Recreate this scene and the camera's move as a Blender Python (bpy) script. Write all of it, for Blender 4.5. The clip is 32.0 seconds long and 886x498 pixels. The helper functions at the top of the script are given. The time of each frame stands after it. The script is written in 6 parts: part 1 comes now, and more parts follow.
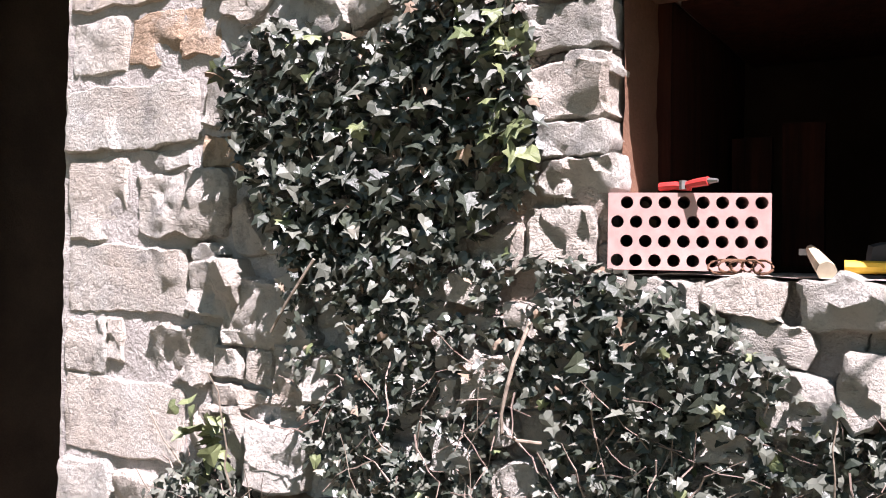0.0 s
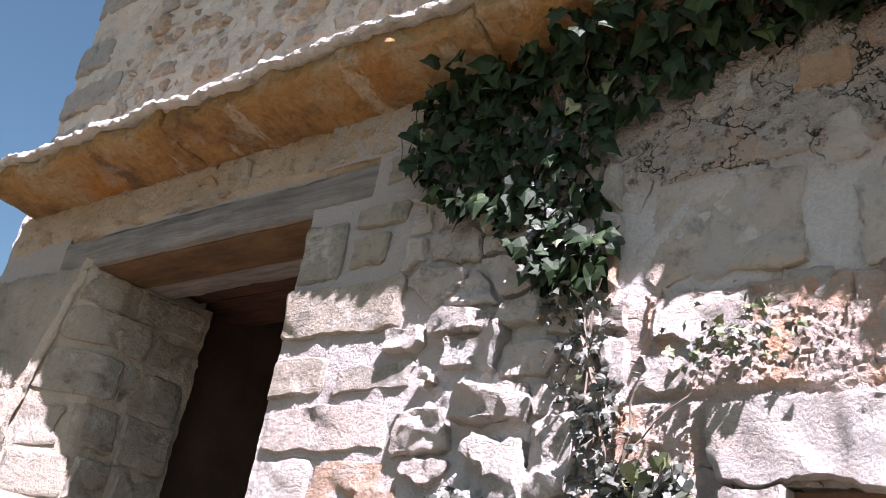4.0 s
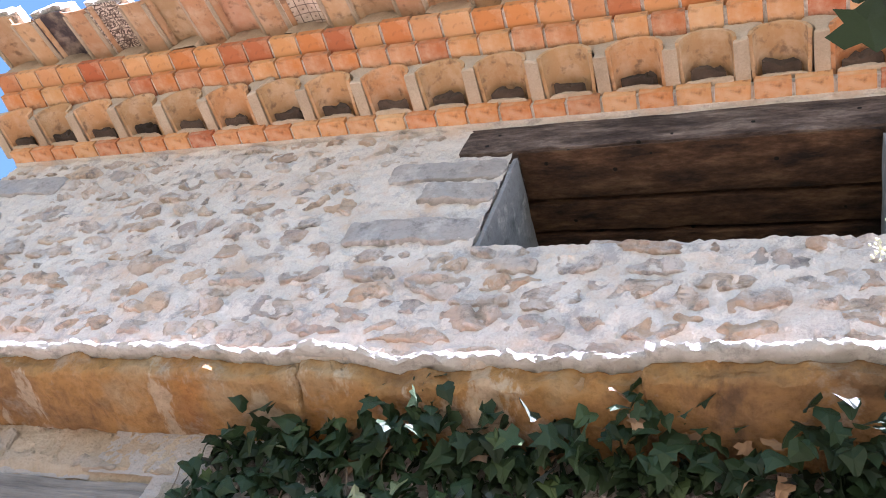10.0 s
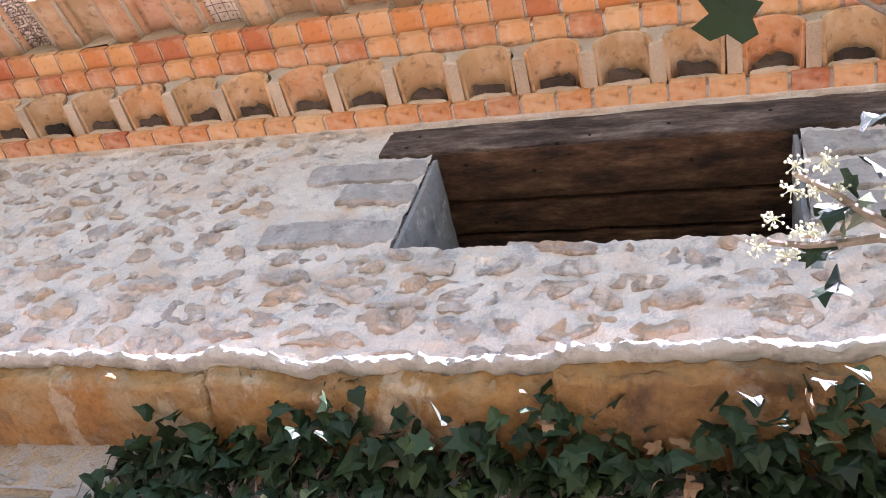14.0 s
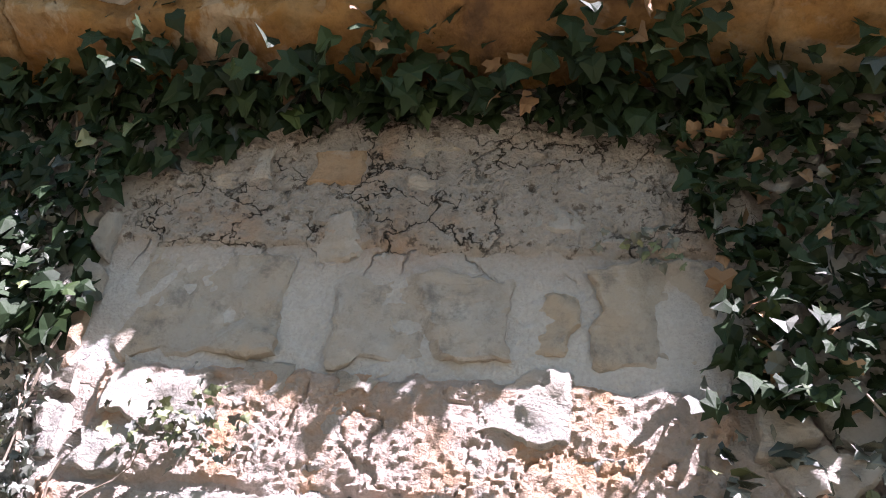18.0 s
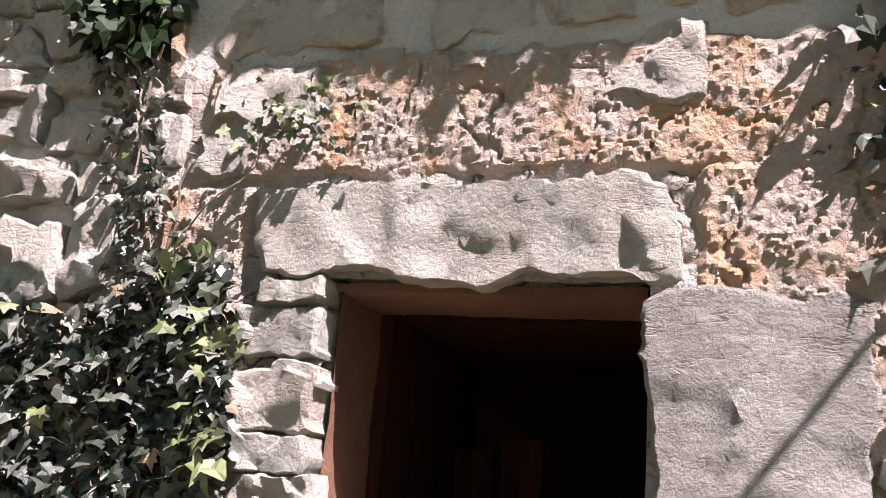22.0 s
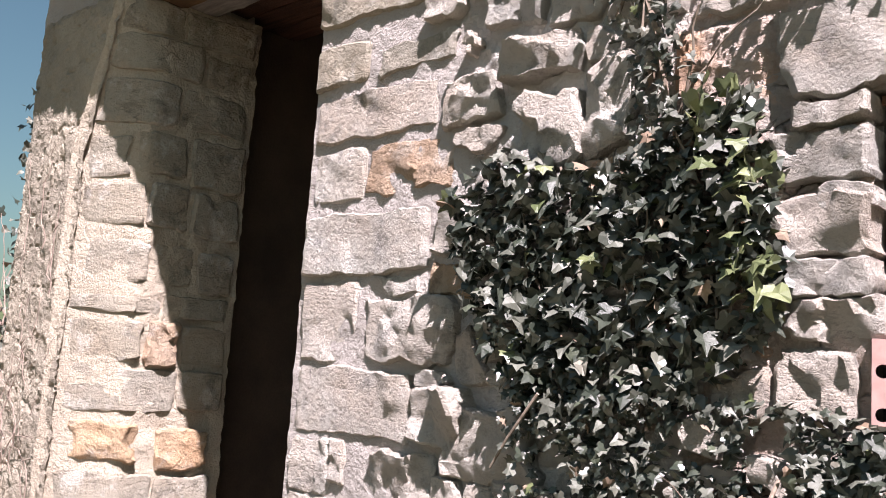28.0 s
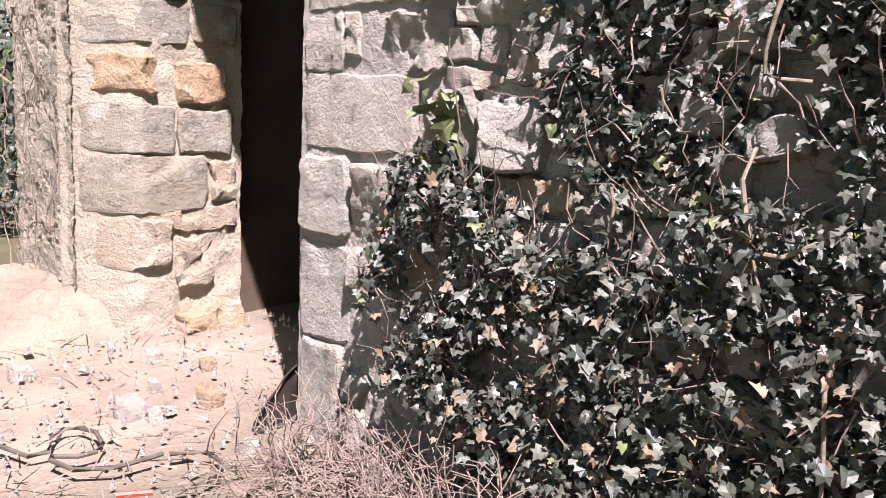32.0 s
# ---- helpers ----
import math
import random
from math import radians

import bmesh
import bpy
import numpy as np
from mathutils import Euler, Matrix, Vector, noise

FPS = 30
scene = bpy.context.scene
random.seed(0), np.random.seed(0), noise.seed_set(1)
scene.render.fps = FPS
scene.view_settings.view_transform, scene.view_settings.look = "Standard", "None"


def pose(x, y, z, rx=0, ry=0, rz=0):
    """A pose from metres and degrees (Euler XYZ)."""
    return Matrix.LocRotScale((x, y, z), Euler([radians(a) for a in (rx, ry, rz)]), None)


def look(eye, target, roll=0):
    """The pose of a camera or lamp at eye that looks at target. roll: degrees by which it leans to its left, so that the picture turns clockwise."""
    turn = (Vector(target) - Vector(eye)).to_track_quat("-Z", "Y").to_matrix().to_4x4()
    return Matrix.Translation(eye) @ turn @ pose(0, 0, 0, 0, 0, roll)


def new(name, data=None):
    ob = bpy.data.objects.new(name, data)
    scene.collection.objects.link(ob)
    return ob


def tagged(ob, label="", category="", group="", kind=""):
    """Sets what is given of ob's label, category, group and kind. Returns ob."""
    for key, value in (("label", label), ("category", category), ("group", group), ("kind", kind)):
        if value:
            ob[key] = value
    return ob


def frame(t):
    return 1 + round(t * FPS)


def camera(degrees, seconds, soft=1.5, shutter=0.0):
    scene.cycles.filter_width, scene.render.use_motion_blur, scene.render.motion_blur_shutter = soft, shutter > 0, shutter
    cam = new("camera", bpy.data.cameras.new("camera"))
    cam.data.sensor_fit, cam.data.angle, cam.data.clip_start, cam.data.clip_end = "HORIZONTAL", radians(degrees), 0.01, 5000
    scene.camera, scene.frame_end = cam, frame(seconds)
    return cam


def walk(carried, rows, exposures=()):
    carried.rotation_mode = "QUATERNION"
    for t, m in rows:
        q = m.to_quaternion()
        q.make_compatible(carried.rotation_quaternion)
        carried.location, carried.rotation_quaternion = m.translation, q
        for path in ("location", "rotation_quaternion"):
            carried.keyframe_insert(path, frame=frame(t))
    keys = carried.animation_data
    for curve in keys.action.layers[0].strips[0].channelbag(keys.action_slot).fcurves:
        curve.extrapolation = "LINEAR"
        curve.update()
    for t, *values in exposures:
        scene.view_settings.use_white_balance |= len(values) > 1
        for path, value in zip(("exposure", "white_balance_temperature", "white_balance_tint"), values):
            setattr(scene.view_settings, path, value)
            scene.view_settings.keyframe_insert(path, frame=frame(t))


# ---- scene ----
cam = camera(51.3, 32.0, soft=1.0)
PATH = [
    (0.0, 0.3231, -1.1210, 0.9079, 90.64, -0.98, 30.48),
    (0.5, 0.3160, -1.1314, 0.9173, 94.35, -2.56, 33.12),
    (1.0, 0.3060, -1.1407, 0.9278, 98.83, -5.71, 32.51),
    (1.5, 0.3002, -1.1536, 0.9390, 102.00, -6.87, 31.03),
    (2.0, 0.2995, -1.1703, 0.9505, 104.14, -6.65, 33.70),
    (2.5, 0.2975, -1.1884, 0.9632, 105.58, -8.92, 33.87),
    (3.0, 0.2994, -1.2073, 0.9746, 110.47, -9.25, 32.92),
    (3.5, 0.3035, -1.2258, 0.9818, 113.24, -8.95, 34.65),
    (5.5, 0.3103, -1.2859, 0.9731, 122.64, -10.89, 37.12),
    (6.0, 0.3124, -1.2912, 0.9750, 125.36, -11.93, 34.59),
    (6.5, 0.3169, -1.2888, 0.9815, 127.65, -11.79, 32.36),
    (7.0, 0.3190, -1.2824, 0.9893, 129.41, -11.63, 30.57),
    (7.5, 0.3201, -1.2747, 0.9963, 134.08, -14.22, 25.29),
    (8.0, 0.3237, -1.2756, 0.9985, 135.36, -15.40, 23.40),
    (8.5, 0.3291, -1.2774, 1.0027, 136.32, -15.93, 21.57),
    (9.0, 0.3350, -1.2770, 1.0078, 137.54, -15.94, 20.04),
    (9.5, 0.3375, -1.2784, 1.0133, 139.60, -16.94, 16.83),
    (10.0, 0.3380, -1.2788, 1.0218, 141.55, -16.88, 15.11),
    (10.5, 0.3376, -1.2816, 1.0247, 143.85, -18.08, 13.38),
    (11.0, 0.3394, -1.2871, 1.0253, 146.27, -18.60, 12.88),
    (11.5, 0.3405, -1.2905, 1.0262, 146.47, -18.30, 13.51),
    (12.0, 0.3429, -1.2936, 1.0272, 146.72, -18.70, 13.74),
    (12.5, 0.3470, -1.2901, 1.0296, 146.37, -18.32, 12.96),
    (13.0, 0.3543, -1.2805, 1.0336, 145.66, -17.20, 13.46),
    (13.5, 0.3616, -1.2669, 1.0423, 144.14, -16.28, 13.87),
    (14.0, 0.3701, -1.2514, 1.0520, 142.35, -13.48, 12.88),
    (14.5, 0.3781, -1.2409, 1.0563, 137.97, -11.89, 14.64),
    (16.5, 0.4253, -1.1999, 1.0631, 128.82, -10.59, 14.51),
    (17.0, 0.4313, -1.1741, 1.0676, 127.28, -9.26, 12.52),
    (17.5, 0.4345, -1.1436, 1.0734, 124.45, -7.51, 9.13),
    (18.0, 0.4329, -1.1213, 1.0732, 122.66, -7.71, 8.88),
    (18.5, 0.4278, -1.1032, 1.0681, 120.88, -7.93, 8.71),
    (19.0, 0.4224, -1.0863, 1.0639, 116.83, -8.04, 8.71),
    (19.5, 0.4194, -1.0764, 1.0592, 115.06, -7.09, 10.15),
    (20.0, 0.4164, -1.0617, 1.0587, 112.20, -6.53, 10.47),
    (20.5, 0.4153, -1.0579, 1.0515, 111.24, -6.02, 12.63),
    (21.0, 0.4140, -1.0472, 1.0487, 107.66, -4.99, 14.40),
    (21.5, 0.4103, -1.0413, 1.0375, 106.43, -4.69, 17.49),
    (22.0, 0.4058, -1.0328, 1.0281, 105.32, -5.16, 17.46),
    (22.5, 0.4024, -1.0251, 1.0217, 103.50, -5.70, 17.56),
    (23.0, 0.4009, -1.0191, 1.0195, 104.24, -5.22, 16.03),
    (23.5, 0.3991, -1.0202, 1.0172, 103.70, -5.16, 16.68),
    (24.0, 0.3892, -1.0249, 1.0151, 102.22, -4.79, 18.76),
    (24.5, 0.3762, -1.0393, 1.0112, 102.75, -5.15, 21.72),
    (25.0, 0.3582, -1.0579, 1.0082, 102.70, -5.94, 26.08),
    (25.5, 0.3420, -1.0738, 1.0030, 102.62, -6.54, 28.18),
    (26.0, 0.3257, -1.0860, 0.9952, 102.50, -6.73, 32.33),
    (26.5, 0.3114, -1.0931, 0.9816, 101.88, -5.86, 35.02),
    (28.5, 0.2740, -1.0993, 0.9013, 95.66, -3.49, 44.84),
    (29.0, 0.2667, -1.0942, 0.8769, 93.45, -3.61, 44.70),
    (29.5, 0.2623, -1.0852, 0.8462, 91.75, -3.65, 45.26),
    (30.0, 0.2612, -1.0744, 0.8102, 90.49, -2.70, 45.66),
    (30.5, 0.2563, -1.0682, 0.7671, 88.16, -3.44, 46.39),
    (31.0, 0.2582, -1.0648, 0.7224, 85.62, -1.85, 46.25),
    (31.5, 0.2639, -1.0614, 0.6794, 81.23, -2.65, 44.63),
    (32.0, 0.2820, -1.0659, 0.6475, 80.95, -2.21, 44.88),
]
EXPOSURES = [(0.0, 2.04, 6200, 27), (1.0, 2.04, 6200, 27), (2.5, 1.89, 6250, 28), (3.0, 1.89, 6200, 29), (3.5, 2.08, 6050, 34), (5.5, 3.0, 5700, 36), (6.0, 3.22, 5600, 37), (7.0, 3.42, 5500, 40),
             (9.0, 3.67, 5450, 40), (11.0, 3.62, 5350, 38), (12.0, 3.47, 5250, 37), (13.0, 3.52, 5400, 39), (14.5, 3.72, 5550, 43), (16.5, 3.97, 5650, 42), (17.0, 3.92, 5700, 40), (17.5, 3.3, 5800, 36),
             (18.0, 2.63, 5950, 34), (18.5, 2.24, 6200, 28), (19.5, 1.94, 6450, 28), (26.0, 1.94, 6350, 28), (28.5, 1.84, 6350, 28), (32.0, 1.64, 6350, 28)]
walk(cam, [(t, pose(x, y, z, a, b, c)) for t, x, y, z, a, b, c in PATH], EXPOSURES)

# ---- light ----
SUN = Vector((0.57, -0.35, 1.0)).normalized()
world = bpy.data.worlds.new("sky")
scene.world = world
world.use_nodes = True
wn = world.node_tree.nodes
sky = wn.new("ShaderNodeTexSky")
sky.sky_type, sky.sun_disc = "NISHITA", False
sky.sun_elevation = math.asin(SUN.z)
sky.sun_rotation = math.atan2(SUN.x, SUN.y)
sky.air_density, sky.dust_density, sky.ozone_density = 1.2, 1.8, 0.0
wn["Background"].inputs["Strength"].default_value = 0.0205
pale = wn.new("ShaderNodeMix")
pale.data_type, pale.blend_type = "RGBA", "MULTIPLY"
pale.inputs[0].default_value = 1.0
pale.inputs[7].default_value = (0.94, 1.28, 1.12, 1)
world.node_tree.links.new(sky.outputs[0], pale.inputs[6])
world.node_tree.links.new(pale.outputs[2], wn["Background"].inputs["Color"])
sun_data = bpy.data.lights.new("sun", "SUN")
sun_data.energy, sun_data.angle, sun_data.color = 5.0, radians(0.53), (1.0, 0.965, 0.92)
sun_ob = new("sun", sun_data)
sun_ob.matrix_world = look(SUN * 20, (0, 0, 0))


# ---- materials ----
def ramp(nt, fac, stops):
    n = nt.nodes.new("ShaderNodeValToRGB")
    while len(n.color_ramp.elements) < len(stops):
        n.color_ramp.elements.new(0.5)
    for e, (p, c) in zip(n.color_ramp.elements, stops):
        e.position, e.color = p, (*c, 1)
    nt.links.new(fac, n.inputs[0])
    return n.outputs[0]


def noise_tex(nt, vec, scale, detail=4, rough=0.55, kind="noise"):
    n = nt.nodes.new("ShaderNodeTexNoise" if kind == "noise" else "ShaderNodeTexVoronoi")
    n.inputs["Scale"].default_value = scale
    if kind == "noise":
        n.inputs["Detail"].default_value, n.inputs["Roughness"].default_value = detail, rough
    nt.links.new(vec, n.inputs["Vector"])
    return n.outputs[0]


def blend(nt, fac, a, b, mode="MIX"):
    n = nt.nodes.new("ShaderNodeMix")
    n.data_type, n.blend_type = "RGBA", mode
    for sock, val in ((n.inputs[0], fac), (n.inputs[6], a), (n.inputs[7], b)):
        if isinstance(val, (int, float)):
            sock.default_value = val
        elif isinstance(val, tuple):
            sock.default_value = (*val, 1)
        else:
            nt.links.new(val, sock)
    return n.outputs[2]


def calc(nt, op, a, b=0.0):
    n = nt.nodes.new("ShaderNodeMath")
    n.operation = op
    for sock, val in zip(n.inputs, (a, b)):
        if isinstance(val, (int, float)):
            sock.default_value = val
        else:
            nt.links.new(val, sock)
    return n.outputs[0]


def material(name, build, rough=0.9, bump=0.0, dist=0.01, spec=0.3, metal=0.0):
    m = bpy.data.materials.new(name)
    m.use_nodes = True
    nt = m.node_tree
    bsdf = nt.nodes["Principled BSDF"]
    bsdf.inputs["Roughness"].default_value = rough
    bsdf.inputs["Specular IOR Level"].default_value = spec
    bsdf.inputs["Metallic"].default_value = metal
    vec = nt.nodes.new("ShaderNodeTexCoord").outputs["Object"]
    rnd = nt.nodes.new("ShaderNodeObjectInfo").outputs["Random"]
    colour, height = build(nt, vec, rnd)
    if isinstance(colour, tuple):
        bsdf.inputs["Base Color"].default_value = (*colour, 1)
    else:
        nt.links.new(colour, bsdf.inputs["Base Color"])
    if height is not None and bump:
        b = nt.nodes.new("ShaderNodeBump")
        b.inputs["Strength"].default_value, b.inputs["Distance"].default_value = bump, dist
        nt.links.new(height, b.inputs["Height"])
        nt.links.new(b.outputs[0], bsdf.inputs["Normal"])
    return m


def stone_look(palette, stain, stain_amount=0.5, fine=60, seams=0.16, wash=0.54):
    def build(nt, vec, rnd):
        shift = nt.nodes.new("ShaderNodeVectorMath")
        shift.operation = "ADD"
        nt.links.new(vec, shift.inputs[0])
        nt.links.new(calc(nt, "MULTIPLY", rnd, 37.0), shift.inputs[1])
        v = shift.outputs[0]
        base = ramp(nt, rnd, [(i / max(1, len(palette) - 1), c) for i, c in enumerate(palette)])
        patch = noise_tex(nt, v, 9, 5, 0.6)
        base = blend(nt, ramp(nt, patch, [(0.35, (0, 0, 0)), (0.7, (stain_amount,) * 3)]), base, stain)
        grain = noise_tex(nt, v, fine, 8, 0.78)
        base = blend(nt, 0.4, base, ramp(nt, grain, [(0.3, (0.45, 0.43, 0.41)), (0.5, (1, 1, 1)), (0.8, (1.12, 1.1, 1.07))]), "MULTIPLY")
        lime = noise_tex(nt, vec, 11, 7, 0.7)
        base = blend(nt, ramp(nt, lime, [(wash, (0, 0, 0)), (wash + 0.12, (1.09 - wash,) * 3)]), base, (0.56, 0.53, 0.49))
        soot = noise_tex(nt, v, 16, 8, 0.75)
        base = blend(nt, ramp(nt, soot, [(0.34, (0.75, 0.75, 0.75)), (0.47, (0, 0, 0))]), base, tuple(c * 0.42 for c in palette[1]))
        bed = nt.nodes.new("ShaderNodeMapping")
        bed.inputs["Scale"].default_value = (5, 5, 17)
        bed.inputs["Rotation"].default_value = (0.1, 0.12, 0)
        nt.links.new(v, bed.inputs["Vector"])
        seam = noise_tex(nt, bed.outputs[0], 1.7, 7, 0.6)
        fissure = ramp(nt, seam, [(0.468, (0, 0, 0)), (0.486, (1, 1, 1)), (0.495, (1, 1, 1)), (0.513, (0, 0, 0))])
        fissure = calc(nt, "MULTIPLY", fissure, ramp(nt, patch, [(0.46, (0, 0, 0)), (0.58, (1, 1, 1))]))
        base = blend(nt, calc(nt, "MULTIPLY", fissure, seams), base, tuple(c * 0.3 for c in palette[1]))
        big = noise_tex(nt, v, 20, 9, 0.72)
        pits = noise_tex(nt, v, 150, 3, 0.6)
        h = calc(nt, "ADD", calc(nt, "MULTIPLY", big, 1.0), calc(nt, "MULTIPLY", grain, 0.9))
        h = calc(nt, "ADD", h, calc(nt, "MULTIPLY", pits, 0.35))
        h = calc(nt, "ADD", calc(nt, "SUBTRACT", h, calc(nt, "MULTIPLY", fissure, seams)), calc(nt, "MULTIPLY", seam, 1.4 * seams))
        return base, h
    return build


def mortar_look(a, b, lump=45):
    def build(nt, vec, rnd):
        n1 = noise_tex(nt, vec, 3.5, 5, 0.6)
        col = ramp(nt, n1, [(0.35, a), (0.65, b)])
        grit = noise_tex(nt, vec, 160, 3, 0.6)
        col = blend(nt, 0.5, col, ramp(nt, grit, [(0.3, (0.72, 0.7, 0.68)), (0.6, (1, 1, 1))]), "MULTIPLY")
        lumps = noise_tex(nt, vec, lump, 6, 0.7)
        return col, calc(nt, "ADD", lumps, calc(nt, "MULTIPLY", grit, 0.3))
    return build


M_STONE = material("limestone", stone_look([(0.50, 0.475, 0.435), (0.44, 0.425, 0.395), (0.54, 0.505, 0.46), (0.49, 0.44, 0.39)], (0.52, 0.40, 0.30), 0.45), 0.92, 1.0, 0.016)
M_WARM = material("ochre_limestone", stone_look([(0.44, 0.35, 0.26), (0.42, 0.31, 0.225), (0.46, 0.385, 0.31)], (0.43, 0.27, 0.165), 0.7, 60, 0.15), 0.92, 1.0, 0.016)
M_GREY = material("grey_slab_stone", stone_look([(0.27, 0.255, 0.22), (0.31, 0.285, 0.235), (0.30, 0.265, 0.21)], (0.34, 0.275, 0.205), 0.6, 60, 0.3), 0.9, 0.9, 0.010)
M_UPPER = material("flush_rubble_stone", stone_look([(0.36, 0.31, 0.265), (0.285, 0.28, 0.28), (0.42, 0.30, 0.20), (0.34, 0.33, 0.325), (0.45, 0.34, 0.235), (0.30, 0.22, 0.18), (0.42, 0.385, 0.35), (0.48, 0.41, 0.33)], (0.50, 0.40, 0.30), 0.9, 40, 0.25, 0.475), 0.94, 1.0, 0.010)
M_CREAM = material("cream_limestone", stone_look([(0.42, 0.37, 0.295), (0.46, 0.40, 0.32), (0.39, 0.335, 0.26)], (0.50, 0.37, 0.25), 0.6), 0.93, 1.0, 0.014)
M_RUST = material("rust_limestone", stone_look([(0.47, 0.30, 0.18), (0.50, 0.34, 0.21), (0.44, 0.26, 0.155)], (0.56, 0.44, 0.32), 0.8, 60, 0.15), 0.93, 1.0, 0.016)
M_JOINT = material("cream_joint_mortar", mortar_look((0.39, 0.335, 0.265), (0.47, 0.41, 0.33), 60), 0.96, 1.0, 0.012)
M_TILE_MORTAR = material("tan_eaves_mortar", mortar_look((0.34, 0.265, 0.185), (0.44, 0.36, 0.265), 50), 0.95, 0.8, 0.008)
M_BAND = material("stained_band_plaster", mortar_look((0.36, 0.265, 0.175), (0.44, 0.37, 0.29), 60), 0.96, 1.0, 0.012)
M_BANDSTONE = material("stained_band_stone", stone_look([(0.38, 0.30, 0.22), (0.36, 0.33, 0.29), (0.41, 0.29, 0.185)], (0.42, 0.28, 0.16), 0.7), 0.94, 1.0, 0.012)
M_SLABGREY = material("blue_grey_quoin_stone", stone_look([(0.31, 0.30, 0.29), (0.36, 0.345, 0.32), (0.33, 0.325, 0.325)], (0.40, 0.35, 0.30), 0.6, 45), 0.9, 1.0, 0.012)
M_JAMB = material("layered_grey_limestone", stone_look([(0.32, 0.305, 0.285), (0.35, 0.325, 0.30)], (0.38, 0.32, 0.27), 0.5, 70, 0.55), 0.93, 1.0, 0.018)
M_MORTAR = material("lime_mortar", mortar_look((0.42, 0.385, 0.34), (0.50, 0.46, 0.41)), 0.95, 0.8, 0.008)
M_EARTH_MORTAR = material("earth_mortar", mortar_look((0.46, 0.35, 0.27), (0.58, 0.47, 0.37), 70), 0.97, 1.0, 0.014)


def pointing_look(nt, vec, rnd):
    """Pale pointing, smeared over the stones, with warm earthy and grey patches."""
    col, h = mortar_look((0.49, 0.445, 0.39), (0.57, 0.525, 0.465), 26)(nt, vec, rnd)
    warm = noise_tex(nt, vec, 6.5, 6, 0.65)
    col = blend(nt, ramp(nt, warm, [(0.5, (0, 0, 0)), (0.66, (0.75, 0.75, 0.75))]), col, (0.47, 0.345, 0.25))
    grey = noise_tex(nt, vec, 10, 7, 0.7)
    col = blend(nt, ramp(nt, grey, [(0.36, (0.8, 0.8, 0.8)), (0.47, (0, 0, 0))]), col, (0.29, 0.275, 0.265))
    return col, h


M_UP_MORTAR = material("pointing_mortar", pointing_look, 0.95, 1.0, 0.012)
# Darkest mortar tone, for the fill inside the arch tiles.
M_DARKFILL = material("dark_tile_fill", mortar_look((0.02, 0.014, 0.010), (0.085, 0.06, 0.042), 80), 0.97, 0.8, 0.008)


def conglomerate_look(nt, vec, rnd):
    """Pinkish crumbly lime with ochre and rust-coloured patches."""
    col, h = mortar_look((0.46, 0.36, 0.31), (0.56, 0.47, 0.41), 95)(nt, vec, rnd)
    rust = noise_tex(nt, vec, 7, 5, 0.6)
    col = blend(nt, ramp(nt, rust, [(0.47, (0, 0, 0)), (0.62, (0.85, 0.85, 0.85))]), col, (0.53, 0.30, 0.17))
    grey = noise_tex(nt, vec, 13, 6, 0.65)
    col = blend(nt, ramp(nt, grey, [(0.38, (0.8, 0.8, 0.8)), (0.46, (0, 0, 0))]), col, (0.36, 0.33, 0.30))
    return col, h


M_CONGLOM = material("pink_crumbling_lime", conglomerate_look, 0.97, 1.0, 0.016)


